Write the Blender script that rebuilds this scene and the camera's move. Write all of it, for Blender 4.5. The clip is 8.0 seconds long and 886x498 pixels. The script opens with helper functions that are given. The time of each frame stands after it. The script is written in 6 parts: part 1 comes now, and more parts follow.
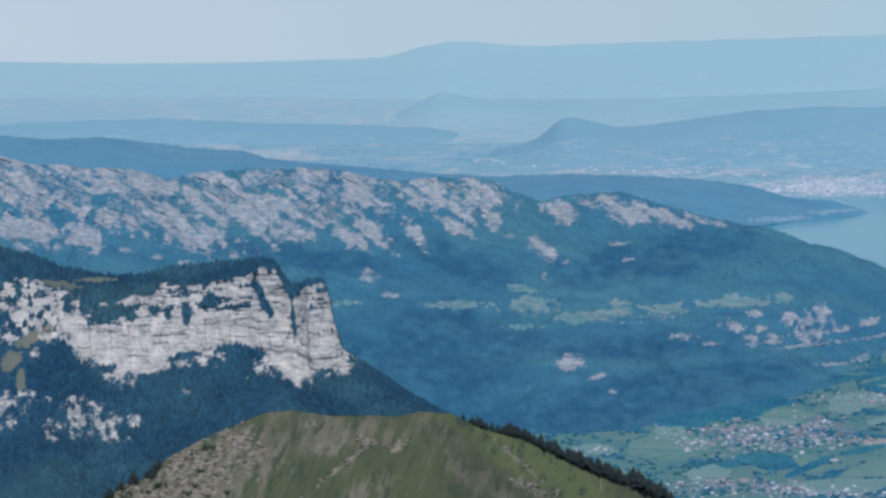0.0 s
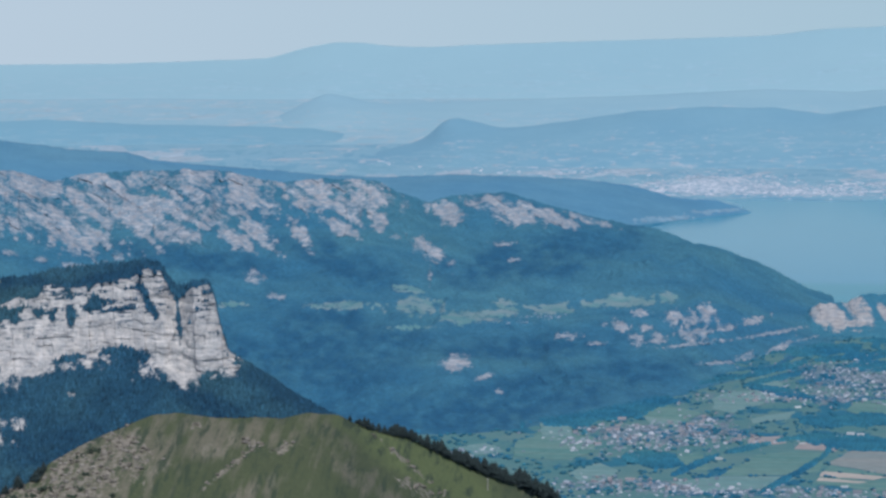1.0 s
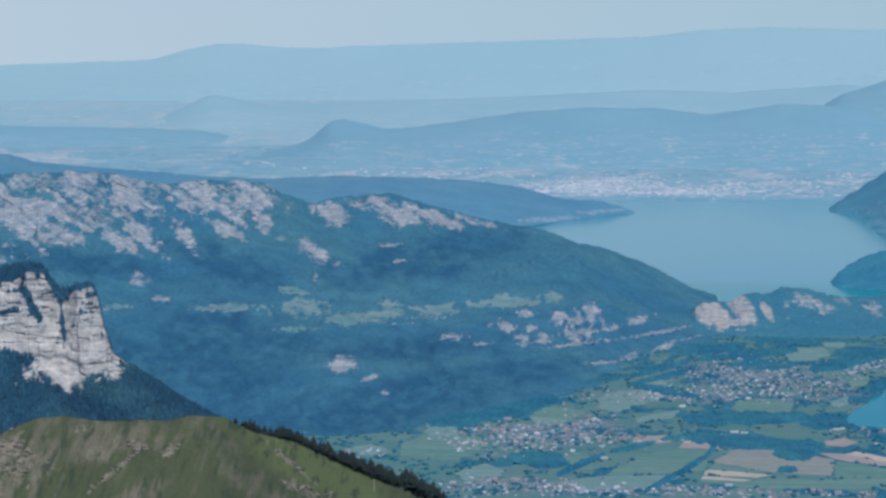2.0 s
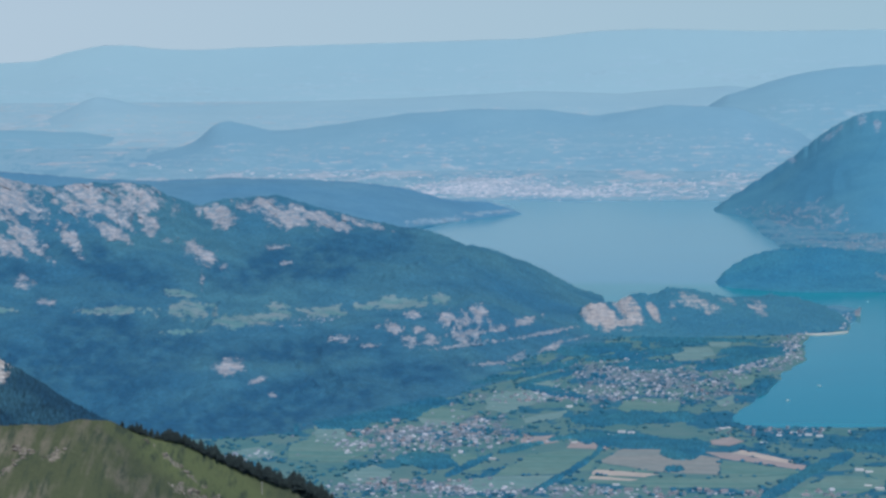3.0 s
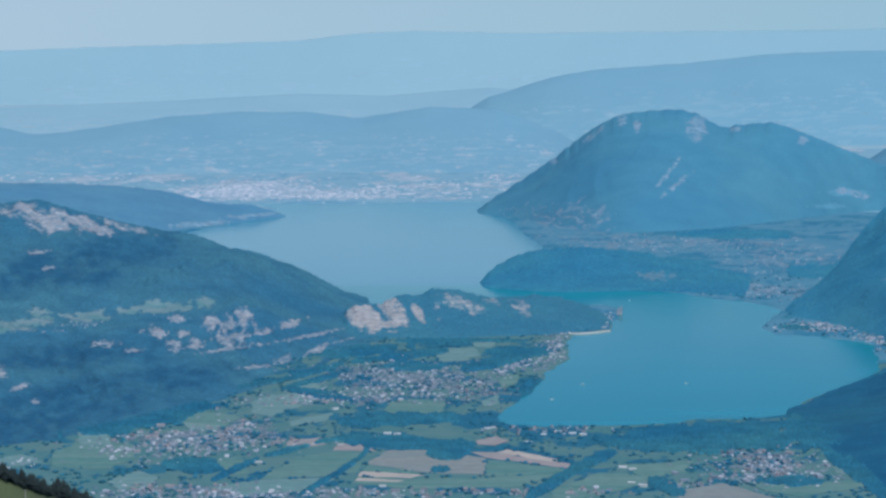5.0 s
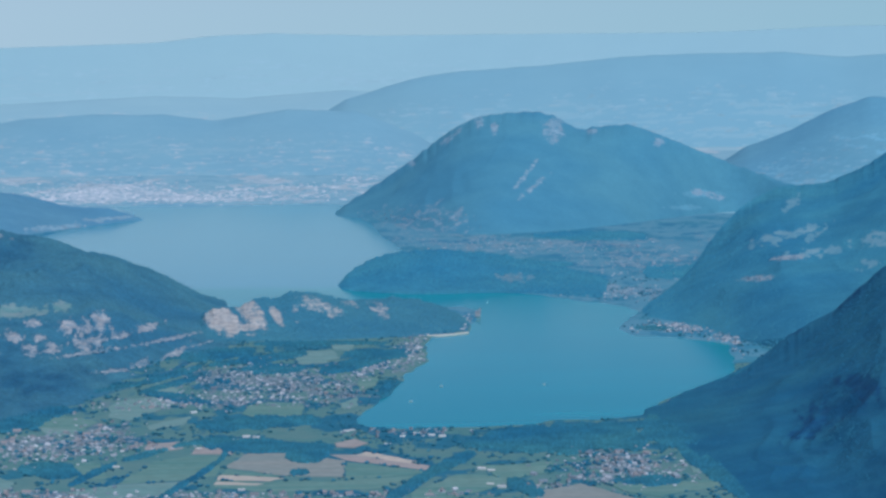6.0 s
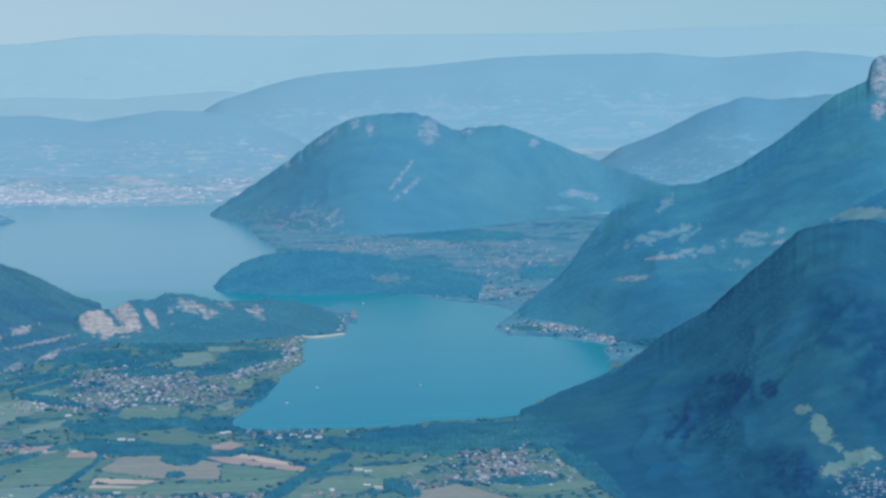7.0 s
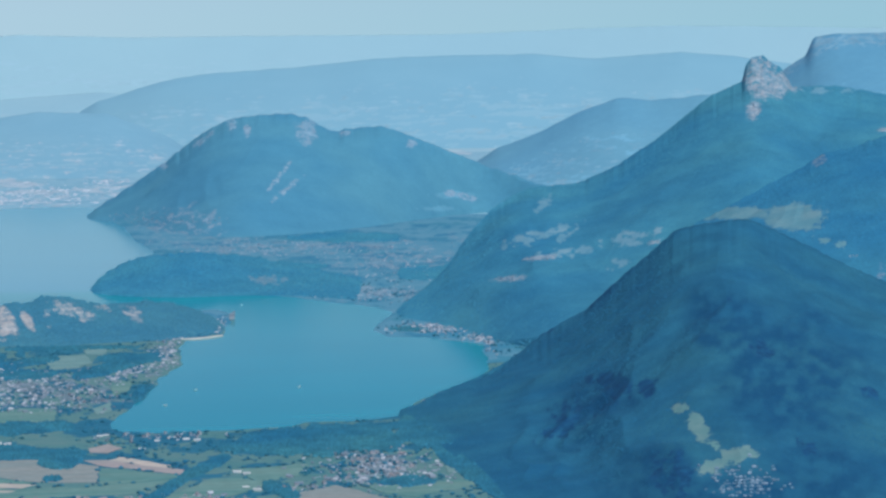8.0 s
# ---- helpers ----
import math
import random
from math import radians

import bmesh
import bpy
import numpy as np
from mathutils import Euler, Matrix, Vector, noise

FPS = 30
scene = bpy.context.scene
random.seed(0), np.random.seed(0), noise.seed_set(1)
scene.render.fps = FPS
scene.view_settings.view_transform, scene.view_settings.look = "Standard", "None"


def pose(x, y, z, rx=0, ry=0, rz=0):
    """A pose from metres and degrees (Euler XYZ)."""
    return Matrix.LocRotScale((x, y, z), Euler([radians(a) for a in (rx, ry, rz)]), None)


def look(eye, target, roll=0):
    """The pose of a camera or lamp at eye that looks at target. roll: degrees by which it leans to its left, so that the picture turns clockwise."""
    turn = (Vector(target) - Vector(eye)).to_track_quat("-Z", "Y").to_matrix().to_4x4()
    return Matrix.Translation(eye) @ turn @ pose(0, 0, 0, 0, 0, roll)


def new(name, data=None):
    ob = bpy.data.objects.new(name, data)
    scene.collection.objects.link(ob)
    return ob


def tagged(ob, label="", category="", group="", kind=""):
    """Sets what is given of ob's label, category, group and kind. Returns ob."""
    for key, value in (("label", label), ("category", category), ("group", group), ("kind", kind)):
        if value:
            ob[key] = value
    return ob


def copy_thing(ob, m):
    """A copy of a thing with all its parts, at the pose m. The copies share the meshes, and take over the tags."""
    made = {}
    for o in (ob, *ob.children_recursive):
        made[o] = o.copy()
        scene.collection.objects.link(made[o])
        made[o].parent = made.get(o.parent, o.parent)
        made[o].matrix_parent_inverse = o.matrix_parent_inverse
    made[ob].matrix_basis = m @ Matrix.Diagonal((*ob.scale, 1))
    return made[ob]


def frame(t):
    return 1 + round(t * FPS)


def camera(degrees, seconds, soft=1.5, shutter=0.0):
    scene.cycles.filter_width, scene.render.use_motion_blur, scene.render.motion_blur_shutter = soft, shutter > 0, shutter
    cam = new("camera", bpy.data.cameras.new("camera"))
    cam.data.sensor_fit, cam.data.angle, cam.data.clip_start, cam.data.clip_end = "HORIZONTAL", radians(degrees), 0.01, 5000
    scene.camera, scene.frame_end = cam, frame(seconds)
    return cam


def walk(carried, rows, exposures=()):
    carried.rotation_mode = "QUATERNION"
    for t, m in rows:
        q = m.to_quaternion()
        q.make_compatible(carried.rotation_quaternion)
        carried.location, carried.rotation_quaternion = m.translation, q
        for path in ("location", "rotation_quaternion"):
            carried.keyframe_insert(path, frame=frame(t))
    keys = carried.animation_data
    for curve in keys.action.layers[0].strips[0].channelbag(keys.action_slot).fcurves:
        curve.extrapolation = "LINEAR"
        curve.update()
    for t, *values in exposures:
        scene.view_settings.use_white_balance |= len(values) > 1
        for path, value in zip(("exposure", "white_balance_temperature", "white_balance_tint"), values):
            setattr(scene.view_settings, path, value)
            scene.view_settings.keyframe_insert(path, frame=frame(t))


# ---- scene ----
# A mountain lake seen from the air, built at one tenth of its true size so that the far ridges lie within the lens's reach.
EYE = 134.0
cam = camera(20.0, 8.0, soft=2.75)
# seconds, bearing to the right of the y axis, pitch, lean
ROWS = [
    (0, -11.000, -4.716, -0.000),
    (0.5, -9.700, -4.711, -0.012),
    (1, -8.390, -4.697, -0.018),
    (1.5, -7.073, -4.687, -0.022),
    (1.7, -6.548, -4.682, -0.030),
    (2.8, -3.703, -4.648, -0.088),
    (3, -3.185, -4.641, -0.092),
    (3.5, -1.865, -4.638, -0.098),
    (4, -0.548, -4.618, -0.105),
    (4.2, -0.032, -4.614, -0.118),
    (5.3, 3.168, -4.592, -0.200),
    (5.5, 3.858, -4.589, -0.204),
    (6, 5.440, -4.557, -0.172),
    (6.5, 6.849, -4.549, -0.142),
    (7, 8.282, -4.543, -0.156),
    (7.5, 9.668, -4.543, -0.178),
    (8, 11.066, -4.530, -0.180),
]
walk(cam, [(t, pose(0, 0, EYE, 90 + pitch, 0, -yaw) @ pose(0, 0, 0, 0, 0, lean)) for t, yaw, pitch, lean in ROWS],
     exposures=[(0.0, 0.05, 5940, 8), (4.0, 0.0, 5790, 7), (5.5, 0.0, 5590, 5.0), (6.5, 0.04, 5700, 5.2), (8.0, 0.19, 5860, 4)])

# ---- light ----
world = bpy.data.worlds.new("sky")
scene.world = world
world.use_nodes = True
SUN_AZ, SUN_EL = 164.0, 55.0
nt = world.node_tree
sky = nt.nodes.new("ShaderNodeTexSky")
sky.sky_type, sky.sun_disc = "NISHITA", False
sky.sun_elevation, sky.sun_rotation = radians(SUN_EL), radians(SUN_AZ)
sky.altitude, sky.air_density, sky.dust_density, sky.ozone_density = 1500, 0.74, 0.0, 5.0
nt.links.new(sky.outputs[0], nt.nodes["Background"].inputs[0])
nt.nodes["Background"].inputs[1].default_value = 0.080
sun_data = bpy.data.lights.new("sun", "SUN")
sun_data.energy, sun_data.angle, sun_data.color = 3.2, radians(16), (1.0, 0.95, 0.88)
sun = new("sun", sun_data)
_d = Vector((math.sin(radians(SUN_AZ)) * math.cos(radians(SUN_EL)), math.cos(radians(SUN_AZ)) * math.cos(radians(SUN_EL)), math.sin(radians(SUN_EL))))
sun.matrix_world = look(_d * 600, (0, 0, 0))

# ---- number noise ----
def lattice(ix, iy, seed):
    h = (ix.astype(np.int64) * 374761393 + iy.astype(np.int64) * 668265263 + seed * 974711) & 0x7FFFFFFF
    h = ((h ^ (h >> 13)) * 1274126177) & 0x7FFFFFFF
    return ((h ^ (h >> 16)) & 0xFFFF) / 65535.0


def vnoise(x, y, seed=0):
    x, y = np.asarray(x, float), np.asarray(y, float)
    ix, iy = np.floor(x), np.floor(y)
    fx, fy = x - ix, y - iy
    fx, fy = fx * fx * (3 - 2 * fx), fy * fy * (3 - 2 * fy)
    a, b = lattice(ix, iy, seed), lattice(ix + 1, iy, seed)
    c, d = lattice(ix, iy + 1, seed), lattice(ix + 1, iy + 1, seed)
    return (a * (1 - fx) + b * fx) * (1 - fy) + (c * (1 - fx) + d * fx) * fy


def fbm(x, y, octaves=4, seed=0):
    """Fractal noise, 0 to 1."""
    total, amp, norm = 0.0, 1.0, 0.0
    for o in range(octaves):
        total = total + amp * vnoise(x * 2 ** o + 17.3 * o, y * 2 ** o - 9.1 * o, seed + o)
        norm += amp
        amp *= 0.5
    return total / norm


def ridged(x, y, octaves=4, seed=0):
    total, amp, norm = 0.0, 1.0, 0.0
    for o in range(octaves):
        total = total + amp * (1 - np.abs(2 * vnoise(x * 2 ** o + 7.7 * o, y * 2 ** o + 3.3 * o, seed + o) - 1))
        norm += amp
        amp *= 0.5
    return total / norm


def blocky(x, y, seed):
    """Angular blocks of uneven size, 0..1: each cell keeps one depth."""
    x = x + (vnoise(x * 0.7, y * 0.35, seed) - 0.5) * 0.9
    y = y + (lattice(np.floor(x), np.floor(x * 0), seed + 1) + vnoise(x * 0.5, y * 0.6, seed + 2) - 1.0) * 0.8
    return lattice(np.floor(x), np.floor(y), seed + 3)


def smooth(a, b, v):
    t = np.clip((v - a) / (b - a), 0, 1)
    return t * t * (3 - 2 * t)


# ---- materials ----
def shader(name):
    m = bpy.data.materials.new(name)
    m.use_nodes = True
    return m, m.node_tree, m.node_tree.nodes["Principled BSDF"]


def node(t, kind, **values):
    n = t.nodes.new(kind)
    for key, value in values.items():
        n.inputs[key].default_value = value
    return n


def noise_tex(t, scale, detail=5.0, rough=0.6, stretch=None):
    n = node(t, "ShaderNodeTexNoise", Scale=scale, Detail=detail, Roughness=rough)
    co = t.nodes.new("ShaderNodeTexCoord")
    if stretch:
        mp = node(t, "ShaderNodeMapping", Scale=stretch)
        t.links.new(co.outputs["Object"], mp.inputs[0])
        t.links.new(mp.outputs[0], n.inputs["Vector"])
    else:
        t.links.new(co.outputs["Object"], n.inputs["Vector"])
    return n.outputs["Fac"]


def ramp(t, src, a, ca, b, cb):
    r = t.nodes.new("ShaderNodeValToRGB")
    e = r.color_ramp.elements
    e[0].position, e[0].color, e[1].position, e[1].color = a, (*ca, 1), b, (*cb, 1)
    t.links.new(src, r.inputs[0])
    return r.outputs[0]


def mix(t, fac, a, b, mode="MIX"):
    m = t.nodes.new("ShaderNodeMix")
    m.data_type, m.blend_type = "RGBA", mode
    for sock, v in ((m.inputs[0], fac), (m.inputs[6], a), (m.inputs[7], b)):
        if isinstance(v, bpy.types.NodeSocket):
            t.links.new(v, sock)
        elif isinstance(v, tuple):
            sock.default_value = (*v, 1)
        else:
            sock.default_value = v
    return m.outputs[2]


def maths(t, op, a, b, clamp=False):
    m = t.nodes.new("ShaderNodeMath")
    m.operation, m.use_clamp = op, clamp
    for sock, v in ((m.inputs[0], a), (m.inputs[1], b)):
        if isinstance(v, bpy.types.NodeSocket):
            t.links.new(v, sock)
        else:
            sock.default_value = v
    return m.outputs[0]


def attr(t, name):
    a = t.nodes.new("ShaderNodeAttribute")
    a.attribute_name = name
    return a.outputs["Fac"]


def shade(c, k):
    return tuple(v * k for v in c)


def woods(t, wood, grain, spread):
    """Leaf colour that drifts between bluish and yellower green; tone zones darken it, on the long ridge and east slope
    in place of shade.
    """
    broad, stand = noise_tex(t, 0.14 / grain, 4, 0.55), noise_tex(t, 0.035 / grain, 5, 0.62)
    c = mix(t, broad, shade(wood, 1 - spread), shade(wood, 1 + spread))
    k = min(1.0, spread * 3)
    warm = (1 + 0.34 * k, 1 + 0.10 * k, 1 - 0.06 * k)
    cold = (1 - 0.24 * k, 1 - 0.13 * k, 1 - 0.02 * k)
    c = mix(t, 1.0, c, ramp(t, stand, 0.36, cold, 0.64, warm), "MULTIPLY")
    return mix(t, attr(t, "tone_zone"), c, (wood[0] * 0.48, wood[1] * 0.60, wood[2] * 0.74))


def land(name, wood, rock, meadow, grain, relief=0.5, soil=None, spread=0.22, breakup=1.6, broken=0.62, edge=0.64):
    """Ground with woods, bare rock and grass, told apart by the sheets' own zones and broken up by fine noise."""
    m, t, b = shader(name)
    fine, broad = noise_tex(t, 1.0 / grain, 6, 0.65), noise_tex(t, 0.14 / grain, 4, 0.55)
    mid = noise_tex(t, 0.4 / grain, 5, 0.6)
    cw = woods(t, wood, grain, spread)
    cw = mix(t, min(0.8, relief * 2), cw, ramp(t, fine, 0.3, (0.55, 0.55, 0.55), 0.7, (1.35, 1.35, 1.35)), "MULTIPLY")
    strata = noise_tex(t, 1.0 / grain, 6, 0.7, (0.35, 0.35, 2.2))
    cr = ramp(t, strata, 0.3, shade(rock, 0.62 if relief > 0.09 else 0.88), 0.66, shade(rock, 1.12))
    cr = mix(t, maths(t, "MULTIPLY", ramp(t, broad, 0.45, (0, 0, 0), 0.7, (1, 1, 1)), 0.35), cr, (rock[0], rock[1] * 0.95, rock[2] * 0.91))
    # Vertical light and dark bands painted for the shading of rock pillars.
    pillar_tone = noise_tex(t, 0.45 / grain, 5, 0.65, (1, 1, 0.12))
    cr = mix(t, 1.0, cr, ramp(t, pillar_tone, 0.34, (0.74, 0.76, 0.78), 0.62, (1.06, 1.05, 1.03)), "MULTIPLY")
    lines = noise_tex(t, 1.6 / grain, 5, 0.6, (0.16, 0.16, 2.4))
    cr = mix(t, maths(t, "MULTIPLY", ramp(t, lines, 0.34, (1, 1, 1), 0.42, (0, 0, 0)), 0.5 if relief > 0.09 else 0.1), cr, shade(rock, 0.36))
    gaps = noise_tex(t, 0.62 / grain, 6, 0.68)
    cr = mix(t, maths(t, "MULTIPLY", ramp(t, gaps, 0.40, (1, 1, 1), 0.52, (0, 0, 0)), broken), cr, tuple(0.3 * a + 0.75 * b_ for a, b_ in zip(rock, wood)))
    cm = mix(t, fine, shade(meadow, 0.78), shade(meadow, 1.2))
    cm = mix(t, ramp(t, broad, 0.4, (0, 0, 0), 0.65, (1, 1, 1)), cm, soil or shade(meadow, 1.15))
    nibble = noise_tex(t, 2.6 / grain, 5, 0.7, (0.55, 0.55, 1.5))
    def sharp(zone, low=0.36, high=0.64):
        near = maths(t, "MULTIPLY", maths(t, "MULTIPLY", attr(t, zone), 5.0, True), breakup)
        v = maths(t, "ADD", attr(t, zone), maths(t, "MULTIPLY", maths(t, "SUBTRACT", fine, 0.5), near))
        v = maths(t, "ADD", v, maths(t, "MULTIPLY", maths(t, "SUBTRACT", mid, 0.5), near))
        v = maths(t, "ADD", v, maths(t, "MULTIPLY", maths(t, "SUBTRACT", nibble, 0.5), near))
        return ramp(t, v, low, (0, 0, 0), high, (1, 1, 1))
    c = mix(t, sharp("meadow"), cw, cm)
    c = mix(t, sharp("rock", 0.30, edge), c, cr)
    t.links.new(c, b.inputs["Base Color"])
    b.inputs["Roughness"].default_value = 0.9
    b.inputs["Specular IOR Level"].default_value = 0.2
    bump = node(t, "ShaderNodeBump", Strength=relief, Distance=grain * 0.8)
    t.links.new(fine, bump.inputs["Height"])
    t.links.new(bump.outputs[0], b.inputs["Normal"])
    return m


def alpine(name):
    """Short mountain grass, green and brown in streaks that run down the slope, with bare stones and a worn path."""
    m, t, b = shader(name)
    fine, broad = noise_tex(t, 2.2, 7, 0.7), noise_tex(t, 0.16, 4, 0.55)
    streak, veins = noise_tex(t, 1.1, 6, 0.66, (1, 0.10, 0.10)), noise_tex(t, 1.7, 6, 0.7, (1, 0.16, 0.16))
    green = mix(t, fine, (0.044, 0.058, 0.029), (0.100, 0.115, 0.055))
    # A greener grass, its extra brightness painted for sun on the flank.
    lit_green = mix(t, fine, (0.075, 0.098, 0.036), (0.150, 0.175, 0.072))
    green = mix(t, attr(t, "tone_zone"), green, lit_green)
    brown = mix(t, fine, (0.088, 0.084, 0.056), (0.205, 0.186, 0.132))
    dry = maths(t, "ADD", streak, maths(t, "MULTIPLY", maths(t, "SUBTRACT", broad, 0.5), 0.5))
    dry = maths(t, "ADD", dry, maths(t, "MULTIPLY", maths(t, "SUBTRACT", attr(t, "meadow"), 0.42), 0.15))
    dry = maths(t, "SUBTRACT", dry, maths(t, "MULTIPLY", attr(t, "tone_zone"), 0.35))
    c = mix(t, ramp(t, dry, 0.46, (0, 0, 0), 0.66, (1, 1, 1)), green, brown)
    scree = noise_tex(t, 0.5, 7, 0.72, (1, 0.4, 0.4))
    c = mix(t, maths(t, "MULTIPLY", ramp(t, scree, 0.55, (0, 0, 0), 0.68, (1, 1, 1)), maths(t, "MULTIPLY", attr(t, "meadow"), 0.85)), c, (0.245, 0.215, 0.168))
    c = mix(t, ramp(t, veins, 0.38, (0.9, 0.9, 0.9), 0.49, (0, 0, 0)), c, (0.040, 0.058, 0.034))
    v = maths(t, "ADD", attr(t, "rock"), maths(t, "MULTIPLY", maths(t, "SUBTRACT", fine, 0.5), 1.5))
    v = maths(t, "ADD", v, maths(t, "MULTIPLY", maths(t, "SUBTRACT", veins, 0.5), 0.8))
    stone = mix(t, fine, (0.136, 0.115, 0.089), (0.34, 0.297, 0.246))
    c = mix(t, ramp(t, v, 0.36, (0, 0, 0), 0.66, (1, 1, 1)), c, stone)
    t.links.new(c, b.inputs["Base Color"])
    b.inputs["Roughness"].default_value = 0.95
    bump = node(t, "ShaderNodeBump", Strength=0.5, Distance=0.35)
    t.links.new(fine, bump.inputs["Height"])
    t.links.new(bump.outputs[0], b.inputs["Normal"])
    return m


def plain(name, colour, rough=0.85, vary=0.25, grain=0.5):
    m, t, b = shader(name)
    inf = t.nodes.new("ShaderNodeObjectInfo")
    c = mix(t, noise_tex(t, 1 / grain, 4), shade(colour, 1 - vary), shade(colour, 1 + vary))
    c = mix(t, 0.6, c, ramp(t, inf.outputs["Random"], 0.0, (0.75, 0.75, 0.75), 1.0, (1.2, 1.17, 1.12)), "MULTIPLY")
    t.links.new(c, b.inputs["Base Color"])
    b.inputs["Roughness"].default_value = rough
    return m


def island(name, a, b_, rough=0.85, grain=0.5):
    """For joined repeats: each piece takes its own tone between two colours."""
    m, t, b = shader(name)
    g = t.nodes.new("ShaderNodeNewGeometry")
    c = mix(t, maths(t, "POWER", g.outputs["Random Per Island"], 1.8), a, b_)
    c = mix(t, 0.5, c, ramp(t, noise_tex(t, 1 / grain, 3), 0.3, (0.7, 0.7, 0.7), 0.7, (1.25, 1.25, 1.25)), "MULTIPLY")
    t.links.new(c, b.inputs["Base Color"])
    b.inputs["Roughness"].default_value = rough
    return m


# Leaf colours with the blue of haze mixed in, more of it further off.
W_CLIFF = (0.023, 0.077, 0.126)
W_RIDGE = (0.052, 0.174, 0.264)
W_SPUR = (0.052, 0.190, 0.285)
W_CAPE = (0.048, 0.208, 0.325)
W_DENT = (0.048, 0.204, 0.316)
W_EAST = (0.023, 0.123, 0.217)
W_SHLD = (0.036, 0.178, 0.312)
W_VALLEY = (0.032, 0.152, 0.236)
ROCK = (0.63, 0.59, 0.57)
M_HILL = alpine("alpine_grass")
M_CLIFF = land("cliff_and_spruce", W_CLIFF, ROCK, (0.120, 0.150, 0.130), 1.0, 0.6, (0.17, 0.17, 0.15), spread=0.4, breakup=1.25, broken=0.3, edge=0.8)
# From here on rock and meadow are blued for haze as well.
M_RIDGE = land("hazed_ridge_woods", W_RIDGE, (0.440, 0.452, 0.495), (0.125, 0.262, 0.285), 2.2, 0.3, (0.235, 0.300, 0.325), spread=0.25, breakup=1.9, broken=0.85, edge=1.15)
M_BACK = land("hazed_back_woods", (0.110, 0.262, 0.385), (0.24, 0.36, 0.46), (0.15, 0.27, 0.3), 4.0, 0.08, spread=0.12)
M_SPUR = land("hazed_spur_woods", W_SPUR, (0.52, 0.49, 0.49), (0.11, 0.22, 0.22), 2.0, 0.2, breakup=1.4, broken=0.3, edge=0.9)
M_CAPE = land("hazed_cape_woods", W_CAPE, (0.19, 0.31, 0.40), (0.12, 0.26, 0.32), 2.0, 0.3)
M_VEYR = land("hazed_mountain_woods", (0.080, 0.245, 0.356), (0.235, 0.340, 0.440), (0.115, 0.285, 0.385), 3.0, 0.08, spread=0.12)
M_DENT = land("hazed_high_woods", W_DENT, (0.37, 0.41, 0.47), (0.112, 0.262, 0.355), 2.4, 0.10, (0.170, 0.300, 0.375), spread=0.26, breakup=1.6, edge=0.85)
# The rock colour here is the dark blue of crags in shade.
M_EAST = land("shaded_slope_woods", W_EAST, (0.013, 0.074, 0.180), (0.12, 0.24, 0.25), 1.8, 0.10, (0.17, 0.27, 0.27), spread=0.32)
M_SHLD = land("hazed_shoulder_woods", W_SHLD, (0.22, 0.31, 0.42), (0.115, 0.258, 0.315), 2.2, 0.12, (0.17, 0.295, 0.335))
# Far colours carry painted haze, paler and bluer range by range.
M_FOOT = land("hazed_foothill_woods", (0.128, 0.305, 0.432), (0.215, 0.36, 0.465), (0.150, 0.325, 0.445), 6.0, 0.05, spread=0.10)
M_FAR1 = land("hazed_far_woods", (0.203, 0.376, 0.484), (0.375, 0.465, 0.545), (0.225, 0.392, 0.492), 9.0, 0.02, (0.25, 0.405, 0.495), spread=0.06)
M_FAR2 = land("hazed_farther_woods", (0.215, 0.396, 0.500), (0.290, 0.440, 0.532), (0.240, 0.415, 0.513), 14.0, 0.0, (0.25, 0.42, 0.515), spread=0.04)
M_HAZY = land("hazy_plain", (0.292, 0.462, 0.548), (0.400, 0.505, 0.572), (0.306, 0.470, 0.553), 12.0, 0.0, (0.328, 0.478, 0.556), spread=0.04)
M_FAR3 = land("hazed_farthest_hills", (0.300, 0.460, 0.532), (0.318, 0.467, 0.540), (0.308, 0.462, 0.536), 20.0, 0.0, (0.316, 0.466, 0.540), spread=0.02)
# Ground colours with haze painted in, palest on the plain.
M_SHORE = land("hazed_shore_ground", (0.053, 0.208, 0.320), (0.270, 0.370, 0.460), (0.092, 0.252, 0.355), 3.0, 0.1, (0.125, 0.275, 0.368))
M_PLAIN = land("hazed_far_plain", (0.198, 0.376, 0.485), (0.420, 0.495, 0.565), (0.235, 0.405, 0.505), 9.0, 0.03, (0.26, 0.42, 0.51), spread=0.10)
M_GROUND = land("hazed_valley_ground", W_VALLEY, (0.200, 0.262, 0.308), (0.092, 0.212, 0.222), 3.0, 0.2, (0.130, 0.228, 0.228))


# ---- sheets of land ----
def on(az, r):
    a = np.radians(az)
    return r * np.sin(a), r * np.cos(a)


def blurred(v, cells):
    """A running bell-shaped mean along a row."""
    n = int(max(cells, 0) * 2.5)
    if n < 1:
        return v
    w = np.exp(-0.5 * (np.arange(-n, n + 1) / cells) ** 2)
    return np.convolve(np.pad(v, n, mode="edge"), w / w.sum(), mode="valid")


def along(line, az):
    a = np.array(sorted(line), float)
    return np.interp(az, a[:, 0], a[:, 1]), np.interp(az, a[:, 0], a[:, 2])


def back(line, slope=1.3, z=-2.0):
    """The far foot of a mountain with this crest."""
    return [(a, r + 4 + slope * max(h - z, 0), z) for a, r, h in line]


